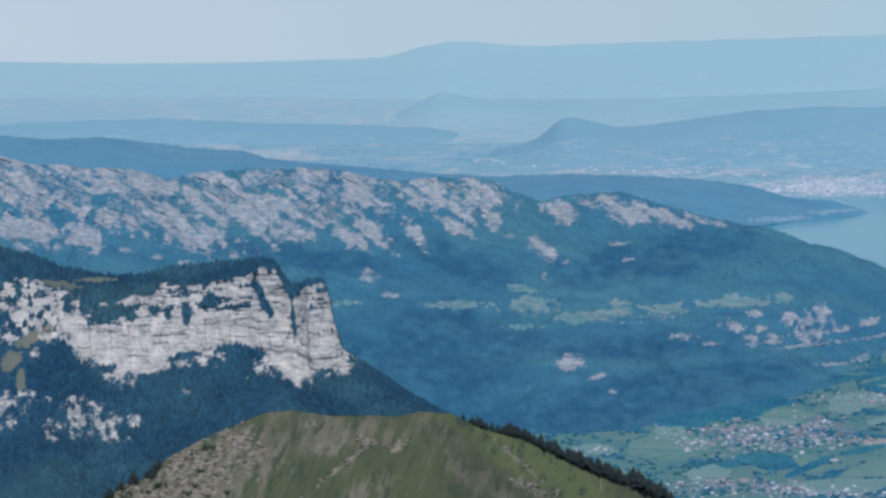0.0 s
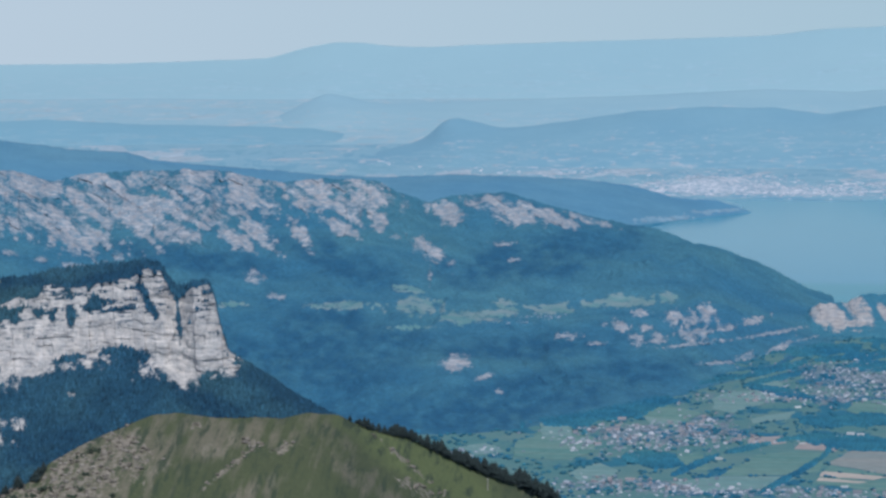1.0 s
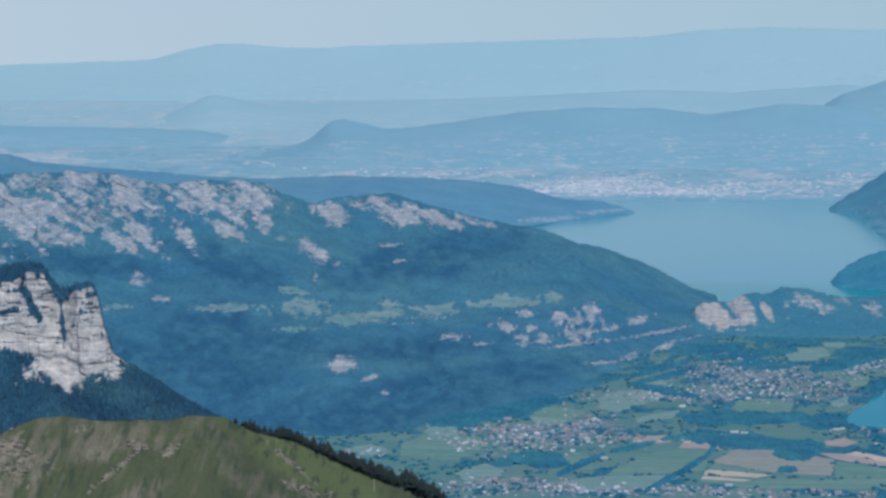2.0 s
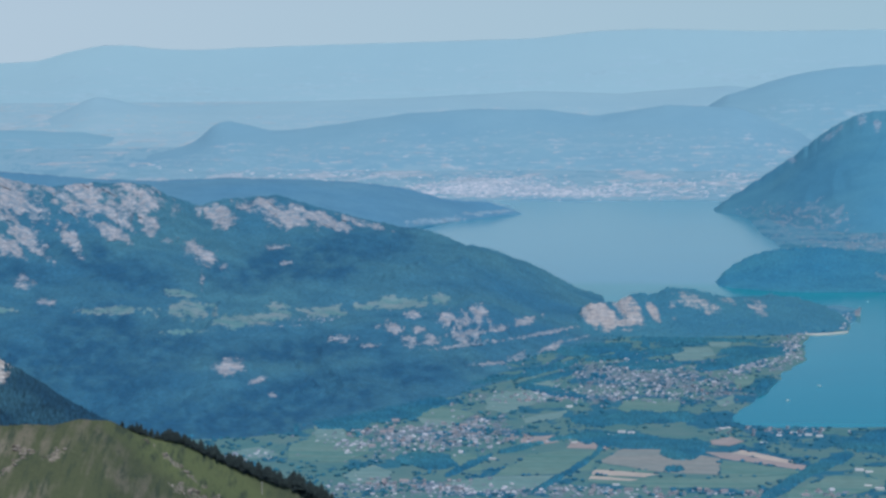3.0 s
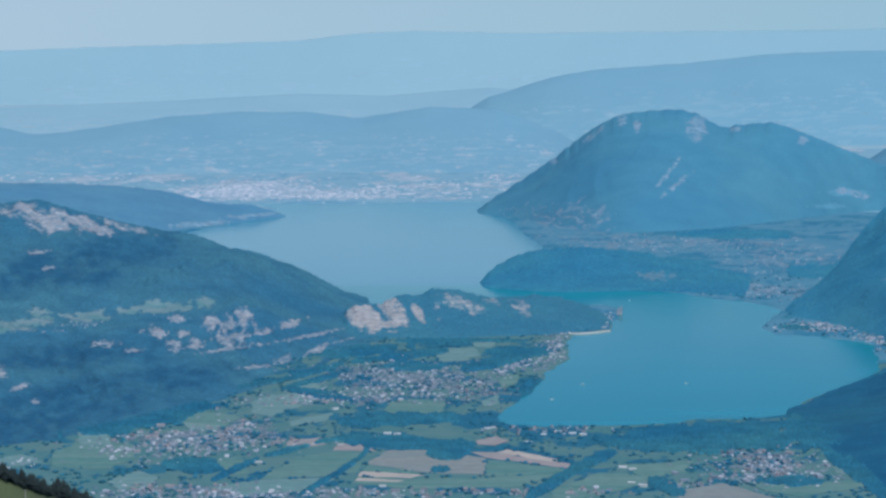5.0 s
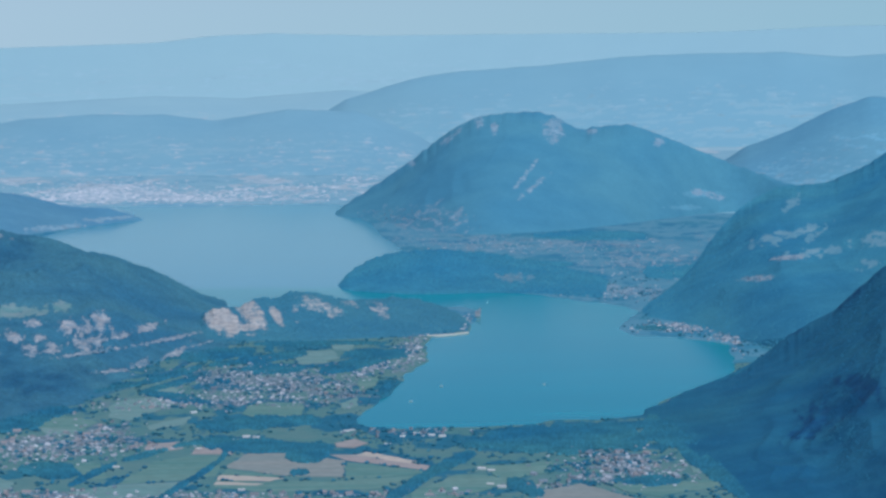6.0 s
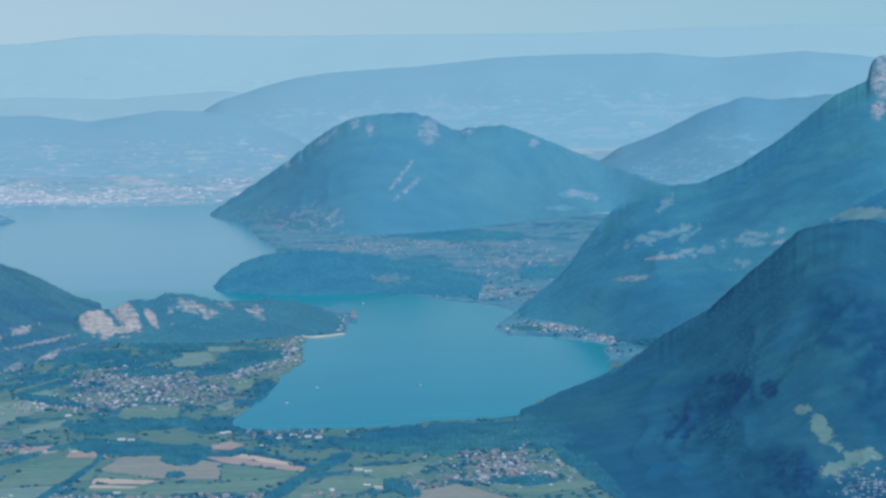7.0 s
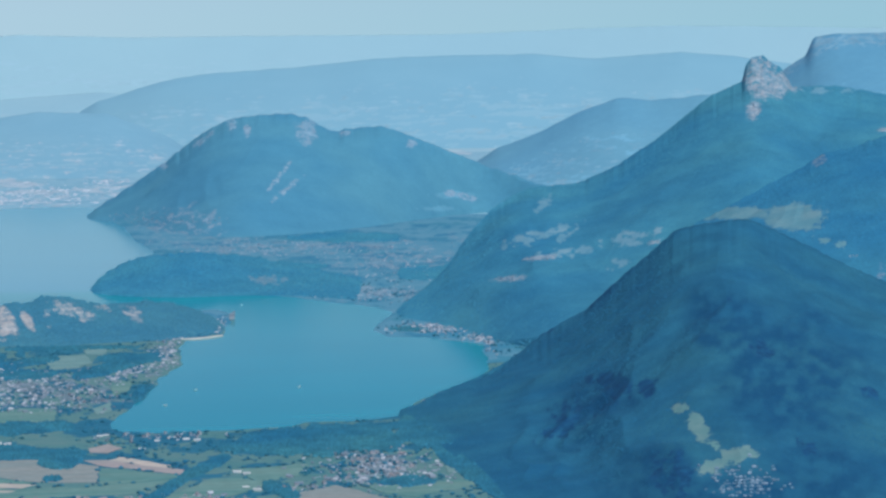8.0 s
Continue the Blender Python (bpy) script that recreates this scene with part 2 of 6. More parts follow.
def zone(az, el, spots, seed, warp=0.35, grain=0.25):
    """Soft 0..1 patches; a spot is bearing, elevation angle, half width, half height, tilt (degrees)."""
    out = np.zeros_like(az)
    n = (fbm(az / grain, el / grain, 4, seed) - 0.5) * 2
    for a, e, w, h, tilt in spots:
        c, s = math.cos(radians(tilt)), math.sin(radians(tilt))
        u, v = (az - a) * c + (el - e) * s, -(az - a) * s + (el - e) * c
        d = np.sqrt((u / w) ** 2 + (v / h) ** 2) + n * warp
        out = np.maximum(out, smooth(1.45, 0.55, d))
    return out


def grid_mesh(name, X, Y, Z, material, zones=None):
    nr, nc = X.shape
    mesh = bpy.data.meshes.new(name)
    v = np.stack([X, Y, Z], -1).reshape(-1, 3)
    i = np.arange(nr * nc).reshape(nr, nc)
    q = np.stack([i[:-1, :-1], i[:-1, 1:], i[1:, 1:], i[1:, :-1]], -1).reshape(-1, 4)
    mesh.vertices.add(len(v))
    mesh.vertices.foreach_set("co", v.ravel())
    mesh.loops.add(q.size)
    mesh.loops.foreach_set("vertex_index", q.ravel().astype(np.int32))
    mesh.polygons.add(len(q))
    mesh.polygons.foreach_set("loop_start", np.arange(0, q.size, 4, dtype=np.int32))
    mesh.polygons.foreach_set("use_smooth", np.ones(len(q), bool))
    for key in ("rock", "meadow", "tone_zone"):
        a = mesh.attributes.new(key, "FLOAT", "POINT")
        if zones and key in zones:
            a.data.foreach_set("value", zones[key].ravel().astype(np.float32))
    mesh.update(calc_edges=True)
    mesh.materials.append(material)
    return new(name, mesh)


SHEETS = {}


def massif(name, label, material, lines, rows, step, seed, gully=(0, 20), rock=None, meadow=None, crest_noise=0.0, broad=0.7, fine=0.05, taper=0.4, strata=None, hold=3, bare=0.74, tone_zone=None, crag=0.0, category="mountain"):
    """A mountain as one sheet: lines of (bearing, distance, height) from its front foot over the crest to its back foot, rows of faces between
    them, and gullies of gully[0] metres that lie about gully[1] metres apart. Each line's small bends die away within the slope (broad, fine: degrees).
    strata: (metres, first line, last line) of a cliff with ledges and cracks. rock, meadow: functions of bearing, elevation angle and row."""
    az0, az1 = min(p[0] for p in lines[0]), max(p[0] for p in lines[0])
    az = np.linspace(az0, az1, max(8, int((az1 - az0) / step)))
    ends = smooth(0, taper, az - az0) * smooth(0, taper, az1 - az) if taper else np.ones_like(az)
    base = along(lines[0], az)[1]
    soft = []
    for line in lines:
        r, z = along(line, az)
        zf, zw = [base + (blurred(z, c / step) - base) * ends for c in (fine, broad)]
        soft.append((blurred(r, broad / step), zw, zf - zw))
    Rs, Zs, Ks = [], [], []
    for k in range(len(lines) - 1):
        (r0, z0, e0), (r1, z1, e1) = soft[k], soft[k + 1]
        n = rows[k]
        for j in range(n + (k == len(lines) - 2)):
            t = j / n
            Rs.append(r0 + (r1 - r0) * t), Zs.append(z0 + (z1 - z0) * t + e0 * (1 - t) ** hold + e1 * t ** hold), Ks.append(np.full_like(az, k + t))
    r, z, K = np.array(Rs), np.array(Zs), np.array(Ks)
    A = np.broadcast_to(az, r.shape).copy()
    top = len(lines) - 2
    X, Y = on(A, r)
    relief = smooth(0, 24, soft[top][1] + soft[top][2] - base)
    k0 = 1.0 if rows[0] == 4 else 0.0
    inner = smooth(k0, k0 + 0.35, K) * smooth(0, 0.16, np.abs(K - top)) * smooth(top + 1.0, top + 0.3, K) * relief
    u = np.radians(A) * float(np.mean(r)) / gully[1] + (fbm(X / gully[1] * 0.8, Y / gully[1] * 0.8, 3, seed + 4) - 0.5) * 0.9
    g = ridged(u * 0.8, K * 0.55 + 3.1, 4, seed) - 0.55
    f = fbm(X / gully[1] * 3, Y / gully[1] * 3, 4, seed + 9) - 0.5
    dz = gully[0] * (g * 1.7 + f * 0.3) * inner
    if crest_noise:
        dz += crest_noise * (fbm(A / step / 5, A * 0 + seed, 3, seed + 3) - 0.5) * 2 * smooth(0.25, 0, np.abs(K - top))
    Z = z + dz
    if strata:
        amp, k0, k1 = strata
        w = smooth(k0 - 0.05, k0 + 0.08, K) * smooth(k1 + 0.05, k1 - 0.05, K)
        ledge = fbm(Z / 1.9 + fbm(A * 1.5, Z * 0.1, 3, seed) * 3, A * 0.55, 4, seed + 5) - 0.5
        pillar = blocky(A * 1.7 + Z * 0.01, Z / 30, seed + 6) - 0.5
        block = blocky(A * 3.0, Z / 2.0, seed + 7) - 0.5
        slab = blocky(A * 1.3, Z / 3.6, seed + 17) - 0.5
        crack = ridged(A * 2.6 + Z * 0.02, Z / 16, 4, seed + 6) - 0.55
        r = r + w * amp * (ledge * 0.8 + crack * 0.7 + pillar * 0.75 + block * 0.22 + slab * 0.30)
        X, Y = on(A, r)
    el = np.degrees(np.arctan2(Z - EYE, r))
    zones = {}
    if rock:
        zones["rock"] = rock(A, el, K) * bare
    if meadow:
        zones["meadow"] = meadow(A, el, K)
    if tone_zone:
        zones["tone_zone"] = tone_zone(A, el, K)
    if crag:
        size = crag / np.radians(1.0) / float(np.mean(r))
        lump = blocky(A / size / 1.4, Z / crag / 1.1 + A / size * 0.5, seed + 31) * 0.65 + blocky(A / size * 1.9, Z / crag * 2.0, seed + 32) * 0.35
        X, Y = on(A, r - np.clip(zones["rock"] * 1.6, 0, 1) * crag * (lump - 0.25))
    ob = grid_mesh(name, X, Y, Z, material, zones)
    if crag or strata:
        ob.data.polygons.foreach_set("use_smooth", np.zeros(len(ob.data.polygons), bool))
    tagged(ob, label, category, kind="structure")
    SHEETS[name] = (X, Y, Z, A, el, K, zones.get("rock", np.zeros_like(Z)), zones.get("meadow", np.zeros_like(Z)), top, zones.get("tone_zone", np.zeros_like(Z)))
    return ob


def shifted(line, dr, z):
    return [(a, r + dr, z) for a, r, _ in line]


# ---- a glowing backdrop added for the pale sky along the horizon, all round ----
def horizon_sky():
    m = bpy.data.materials.new("horizon_glow")
    m.use_nodes = True
    t = m.node_tree
    t.nodes.clear()
    out, em, clear, blend = [t.nodes.new("ShaderNode" + k) for k in ("OutputMaterial", "Emission", "BsdfTransparent", "MixShader")]
    geo, sep = t.nodes.new("ShaderNodeNewGeometry"), t.nodes.new("ShaderNodeSeparateXYZ")
    t.links.new(geo.outputs["Position"], sep.inputs[0])
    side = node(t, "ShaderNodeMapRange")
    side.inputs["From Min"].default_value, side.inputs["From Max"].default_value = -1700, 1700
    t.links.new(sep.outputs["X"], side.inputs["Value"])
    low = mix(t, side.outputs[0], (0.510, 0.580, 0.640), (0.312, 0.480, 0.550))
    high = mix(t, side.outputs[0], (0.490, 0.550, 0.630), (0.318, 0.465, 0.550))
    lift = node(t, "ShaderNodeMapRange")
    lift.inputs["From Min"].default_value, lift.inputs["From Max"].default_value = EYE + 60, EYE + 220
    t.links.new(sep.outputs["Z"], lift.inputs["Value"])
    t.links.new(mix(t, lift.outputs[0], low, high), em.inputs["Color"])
    fade = node(t, "ShaderNodeMapRange")
    fade.inputs["From Min"].default_value, fade.inputs["From Max"].default_value = EYE + 215, EYE + 340
    t.links.new(sep.outputs["Z"], fade.inputs["Value"])
    t.links.new(fade.outputs[0], blend.inputs[0])
    t.links.new(em.outputs[0], blend.inputs[1])
    t.links.new(clear.outputs[0], blend.inputs[2])
    t.links.new(blend.outputs[0], out.inputs["Surface"])
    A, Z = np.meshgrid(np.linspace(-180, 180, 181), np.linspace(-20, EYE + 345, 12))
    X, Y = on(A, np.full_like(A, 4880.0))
    return tagged(grid_mesh("backdrop", X, Y, Z, m), "glowing backdrop coloured as pale lavender-grey sky over the horizon", "sky", kind="structure")


horizon_sky()

# ---- lake and valley floor ----
SOUTH_LAKE = [(54.2, 905.7), (55.4, 882.1), (72.2, 877.9), (89.4, 879.0), (102.8, 881.8), (114.8, 880.7), (125.9, 894.9),
              (142.9, 891.9), (161.0, 903.0), (169.2, 928.8), (184.3, 957.1), (211.9, 998.3), (223.5, 1043.1), (235.9, 1115.8),
              (224.5, 1139.2), (198.0, 1153.4), (200.4, 1196.6), (221.9, 1265.9), (208.4, 1301.8), (194.2, 1327.4), (174.2, 1360.8),
              (153.7, 1372.7), (115.4, 1363.7), (123.9, 1322.5), (138.6, 1277.2), (134.5, 1231.4), (123.5, 1174.9), (104.8, 1160.3),
              (100.1, 1129.0), (96.3, 1074.9), (83.7, 1032.0), (72.2, 972.4)]
NORTH_LAKE = [(-142.0, 1741.6), (-109.6, 1850.9), (-80.4, 1943.8), (-50.8, 2012.4), (-63.7, 2114.0), (-79.6, 2161.9), (-41.0, 2165.0),
              (7.5, 2151.1), (56.5, 2176.6), (105.7, 2178.5), (122.9, 2152.4), (113.1, 2062.8), (128.1, 1925.3), (125.9, 1829.2),
              (132.0, 1671.4), (104.1, 1592.4), (94.1, 1518.9), (73.5, 1414.5), (82.7, 1386.6), (122.1, 1369.5), (157.2, 1375.6),
              (140.3, 1305.9), (60.0, 1244.1), (-26.4, 1368.9), (-127.3, 1558.9)]


def inside_distance(X, Y, poly):
    """Signed distance to the outline: positive inside."""
    p = np.array(poly, float)
    q = np.roll(p, -1, 0)
    best, odd = np.full(X.shape, 1e9), np.zeros(X.shape, bool)
    for (ax, ay), (bx, by) in zip(p, q):
        dx, dy = bx - ax, by - ay
        t = np.clip(((X - ax) * dx + (Y - ay) * dy) / (dx * dx + dy * dy), 0, 1)
        best = np.minimum(best, np.hypot(X - ax - t * dx, Y - ay - t * dy))
        if ay != by:
            odd ^= ((ay > Y) != (by > Y)) & (X < (bx - ax) * (Y - ay) / (by - ay) + ax)
    return np.where(odd, best, -best)


def lake_depth(X, Y):
    w = (fbm(X / 14, Y / 14, 4, 31) - 0.5) * 7
    return np.maximum(inside_distance(X + w, Y + w, SOUTH_LAKE), inside_distance(X + w, Y + w, NORTH_LAKE))


def floor_height(X, Y, d=None):
    d = lake_depth(X, Y) if d is None else d
    r = np.hypot(X, Y)
    rise = 42 * smooth(2250, 4700, r) + 3.0 * (fbm(X / 160, Y / 160, 3, 77) - 0.3) * smooth(2200, 2900, r)
    return np.clip(-d * 0.12, -1.5, 0.5) + rise


VALLEY_WOODS = [(0.29, -6.92, 1.1, 0.13, 4), (3.90, -6.95, 0.9, 0.10, 0), (2.61, -6.70, 1.6, 0.05, 0), (-4.26, -8.07, 2.8, 0.08, 11), (-7.11, -8.51, 1.2, 0.08, 8), (-0.88, -7.40, 0.9, 0.07, 14), (11.16, -9.30, 0.8, 0.10, -43), (10.48, -8.69, 0.4, 0.08, -30), (8.20, -8.88, 2.2, 0.30, 2), (4.70, -8.50, 0.9, 0.10, 0), (1.45, -8.48, 1.6, 0.13, 2), (10.91, -8.65, 0.9, 0.35, 0),
                (3.54, -7.15, 0.9, 0.12, 12), (1.46, -7.27, 0.9, 0.12, 0), (-4.72, -8.38, 1.6, 0.25, 8), (8.07, -5.22, 1.0, 0.12, 0), (7.42, -4.90, 0.9, 0.06, 0),
                (10.88, -5.08, 0.8, 0.15, 0), (8.96, -4.26, 1.2, 0.10, 0), (4.31, -7.80, 0.3, 0.3, 60), (7.30, -9.97, 0.4, 0.15, -20),
                (10.27, -9.81, 0.7, 0.12, 0), (-0.74, -7.88, 0.9, 0.08, -10), (10.30, -6.36, 0.45, 0.05, 0), (0.93, -8.99, 0.9, 0.12, 0)]
# lines of trees along the streams, and clumps among the fields
VALLEY_WOODS += [(7.9, -8.72, 1.3, 0.10, 3), (9.6, -8.62, 0.6, 0.08, 10), (11.9, -9.75, 0.6, 0.16, -43), (1.2, -7.05, 1.2, 0.07, 6), (-0.9, -7.62, 0.8, 0.06, 14),
                 (-2.53, -9.54, 0.64, 0.05, 24), (-1.38, -9.16, 0.64, 0.05, 13), (-0.59, -8.97, 0.23, 0.05, 13), (0.01, -8.89, 0.44, 0.05, 6), (-0.67, -9.92, 0.46, 0.045, 29), (0.03, -9.5, 0.41, 0.045, 34), (0.42, -9.14, 0.19, 0.045, 63),
                 (4.74, -9.9, 0.62, 0.1, 32), (5.65, -9.41, 0.48, 0.1, 24), (2.31, -9.2, 0.41, 0.17, 0), (-3.61, -9.48, 0.62, 0.15, -3), (1.72, -9.06, 1.1, 0.10, 0), (2.1, -9.62, 0.2, 0.05, 0)]
VILLAGE_GROUND = [(-2.43, -8.77, 0.9, 0.36, 0), (-3.97, -8.90, 1.3, 0.24, 0), (1.33, -7.52, 1.7, 0.36, 0), (2.75, -7.79, 1.0, 0.32, 0), (4.77, -6.87, 0.6, 0.30, 50), (-0.74, -8.04, 1.4, 0.14, 0), (9.50, -9.44, 1.0, 0.3, 0), (-2.44, -10.12, 3.0, 0.12, 0),
                  (9.61, -5.54, 1.4, 0.14, 0), (9.99, -4.83, 1.3, 0.32, 0), (7.42, -4.48, 2.2, 0.16, 0), (8.58, -4.45, 1.8, 0.14, 0), (4.97, -4.06, 1.0, 0.16, -10), (10.89, -6.33, 0.8, 0.09, 0), (12.02, -4.30, 0.9, 0.16, 0), (-2.1, -3.25, 1.7, 0.20, 0), (0.8, -3.30, 1.8, 0.12, 0), (5.6, -4.30, 1.2, 0.14, 0)]
az_ground = np.concatenate([np.linspace(-180, -24, 60)[:-1], np.linspace(-24, 24, 1000), np.linspace(24, 180, 60)[1:]])
r_ground = np.concatenate([np.linspace(0, 600, 20)[:-1], (EYE / np.tan(np.radians(np.linspace(12.5, 3.0, 330))))[:-1], np.linspace(2557, 4780, 70)])
A, Rg = np.meshgrid(az_ground, r_ground)
X, Y = on(A, Rg)
D = lake_depth(X, Y)
Zg = floor_height(X, Y, D)
elg = np.degrees(np.arctan2(-EYE, np.maximum(Rg, 1)))
wood_mask = zone(A, elg, VALLEY_WOODS, 5, 0.5, 0.3)
patch = 0.62 * fbm(X / 22, Y / 22, 4, 3) + 0.38 * fbm(X / 6, Y / 9, 4, 30)
meadow_g = np.clip(1 - wood_mask, 0, 1) * smooth(0.40, 0.51, patch)
rock_g = 0.80 * smooth(0.54, 0.66, fbm(X / 30, Y / 60, 5, 8)) * smooth(1900, 2400, Rg)
rock_g = np.maximum(rock_g, np.where(Rg > 1070, 0.55, 0.70) * zone(A, elg, VILLAGE_GROUND, 6, 0.9, 0.15) * smooth(0.38, 0.56, fbm(X / 7, Y / 12, 4, 9)) * smooth(-0.5, -3, D))
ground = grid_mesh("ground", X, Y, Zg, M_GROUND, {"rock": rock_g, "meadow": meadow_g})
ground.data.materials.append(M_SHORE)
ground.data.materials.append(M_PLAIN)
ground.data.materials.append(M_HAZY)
# Faces switch to paler, hazier colours with distance from the eye.
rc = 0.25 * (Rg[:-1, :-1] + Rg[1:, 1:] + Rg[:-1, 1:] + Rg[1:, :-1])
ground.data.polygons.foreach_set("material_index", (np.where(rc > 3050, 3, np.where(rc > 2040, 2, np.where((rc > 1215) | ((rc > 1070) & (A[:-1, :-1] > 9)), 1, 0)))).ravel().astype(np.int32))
tagged(ground, "valley floor with meadows and dark woods reaching to the horizon", "ground", kind="structure")

def lake_water(name, deep, shoal):
    m, t, b = shader(name)
    c = mix(t, noise_tex(t, 0.006, 4), deep, shoal)
    # Lighter streaks painted in place of the sheen of wind ripples.
    c = mix(t, ramp(t, noise_tex(t, 0.02, 5, 0.6, (0.25, 1.6, 1)), 0.45, (0, 0, 0), 0.72, (0.6, 0.6, 0.6)), c, shade(shoal, 1.2))
    t.links.new(c, b.inputs["Base Color"])
    b.inputs["Roughness"].default_value = 0.13
    b.inputs["IOR"].default_value = 1.33
    b.inputs["Specular IOR Level"].default_value = 0.3
    bump = node(t, "ShaderNodeBump", Strength=0.05, Distance=0.1)
    t.links.new(noise_tex(t, 0.5, 4, 0.6, (1, 0.35, 1)), bump.inputs["Height"])
    t.links.new(bump.outputs[0], b.inputs["Normal"])
    return m


# The far basin's paler blue is haze put into the water colour.
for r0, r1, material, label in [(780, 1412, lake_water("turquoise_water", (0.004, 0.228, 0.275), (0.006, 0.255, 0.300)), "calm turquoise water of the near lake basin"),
                                (1412, 2420, lake_water("hazed_lake_water", (0.042, 0.262, 0.365), (0.055, 0.280, 0.385)), "calm water of the far lake basin, coloured pale blue for haze")]:
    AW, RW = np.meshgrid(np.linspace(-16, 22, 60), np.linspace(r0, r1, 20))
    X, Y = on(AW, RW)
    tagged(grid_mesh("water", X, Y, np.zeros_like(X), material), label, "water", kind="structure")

# ---- the grassy summit below the eye ----
HILL = [(-20.38, 190, 94.1), (-19.60, 196, 96.4), (-18.83, 200, 97.3), (-17.92, 203, 98.5), (-17.60, 204, 98.7), (-17.41, 206, 99.7), (-16.89, 207, 100.5), (-16.24, 208, 101.5), (-15.46, 210, 102.1), (-14.88, 211, 102.6), (-14.43, 212, 102.8),
        (-13.91, 213, 102.4), (-13.26, 214, 101.9), (-12.74, 214, 102.0), (-12.09, 215, 101.7), (-11.44, 216, 101.8), (-10.79, 217, 101.5), (-10.40, 219, 100.6), (-9.75, 222, 99.2), (-9.10, 224, 98.2), (-8.71, 226, 97.1),
        (-8.06, 229, 95.4), (-7.41, 232, 93.8), (-6.76, 235, 92.4), (-6.11, 238, 90.7), (-5.20, 242, 87.8), (-3.00, 250, 79.6)]


def hill_rock(a, e, k):
    band = zone(a, e, [(-16.63, -9.73, 1.15, 0.75, 25), (-17.93, -10.15, 0.7, 0.3, 0), (-15.60, -9.30, 0.5, 0.6, 40), (-12.81, -9.07, 0.10, 0.3, 70), (-13.40, -9.71, 0.9, 0.07, 38), (-8.97, -10.16, 0.5, 0.16, -25),
                       (-9.16, -9.61, 1.0, 0.06, -40), (-14.04, -8.65, 0.16, 0.10, 0), (-12.03, -9.20, 0.3, 0.12, 20)], 3, 0.8, 0.12)
    return band * (0.30 + 0.46 * fbm(a * 9 + e * 3, e * 5, 4, 4))


# The greener right flank, where sunlight is put into the grass colour.
def hill_lit_green(a, e, k):
    return np.maximum(zone(a, e, [(-8.58, -9.71, 2.3, 0.52, -32)] , 19, 0.3, 0.4), 0.0)


def hill_dry(a, e, k):
    return zone(a, e, [(-15.86, -9.43, 2.1, 1.0, 30), (-13.52, -9.00, 1.0, 0.35, 20), (-12.22, -9.01, 0.7, 0.22, 0), (-10.14, -10.03, 0.8, 0.22, -30), (-12.88, -10.22, 1.0, 0.2, 25)], 8, 0.5, 0.3)


massif("grassy_summit", "rounded summit of sunlit green and brown alpine grass", M_HILL,
       [shifted(HILL, -110, 0), shifted(HILL, -60, 55), [(a, r - 26, z - 15.5) for a, r, z in HILL], [(a, r - 8, z - 3.2) for a, r, z in HILL], HILL,
        [(a, r + 14, z - 7) for a, r, z in HILL], shifted(HILL, 130, 0)], [6, 10, 40, 30, 8, 10], 0.022, 11, (0.5, 8), hill_rock, hill_dry, 0.12, broad=0.4, fine=0.06, taper=0, bare=1.0, tone_zone=hill_lit_green)

# ---- the pale cliff ----
C_CREST = [(-22.52, 530, 96.6), (-21.03, 525, 91.5), (-20.28, 520, 90.4), (-19.65, 520, 88.0), (-18.51, 518, 86.2), (-16.85, 515, 87.2), (-15.96, 512, 88.8), (-15.05, 508, 89.6), (-14.77, 505, 87.7),
           (-14.41, 500, 84.4), (-14.09, 494, 85.6), (-13.74, 490, 86.2), (-13.60, 487, 84.0), (-13.51, 485, 79.8), (-13.31, 480, 74.1), (-12.74, 478, 71.3), (-12.09, 474, 68.3), (-11.31, 470, 65.2), (-10.01, 464, 60.4), (-8.19, 455, 54.1)]
C_TOP = [(-22.54, 512, 89.3), (-21.04, 508, 86.0), (-20.29, 506, 87.3), (-19.41, 504, 83.7), (-18.52, 502, 81.2), (-17.63, 499, 84.0), (-16.86, 496, 85.9), (-16.21, 494, 87.1), (-15.44, 491, 88.0), (-15.25, 489, 89.7),
         (-14.80, 487, 89.4), (-14.61, 488, 85.1), (-14.41, 489, 84.1), (-14.09, 484, 86.1), (-13.74, 482, 86.5), (-13.60, 481, 83.6), (-13.51, 480, 79.3), (-13.31, 478, 74.0), (-12.74, 476, 71.4), (-12.09, 472, 68.3), (-11.31, 468, 65.2), (-10.01, 462, 60.5), (-8.19, 453, 54.2)]
C_BASE = [(-22.57, 494, 72.2), (-21.06, 494, 75.0), (-20.30, 494, 77.1), (-19.67, 493, 76.2), (-19.17, 491, 72.8), (-18.54, 489, 70.1), (-17.77, 488, 70.3), (-16.87, 487, 73.0), (-15.97, 485, 74.9), (-15.45, 483, 74.5),
          (-14.81, 480, 72.6), (-14.62, 479, 71.3), (-14.29, 477, 70.1), (-13.91, 476, 72.0), (-13.61, 476, 73.0), (-13.52, 475, 73.4), (-13.31, 474, 73.5), (-12.74, 470, 69.7), (-12.09, 466, 66.0), (-11.31, 462, 63.4), (-10.01, 456, 59.1), (-8.19, 448, 53.3)]
C_LOW = [(a, r - 30, z - 22) for a, r, z in C_BASE]


CLIFF_END = -13.67


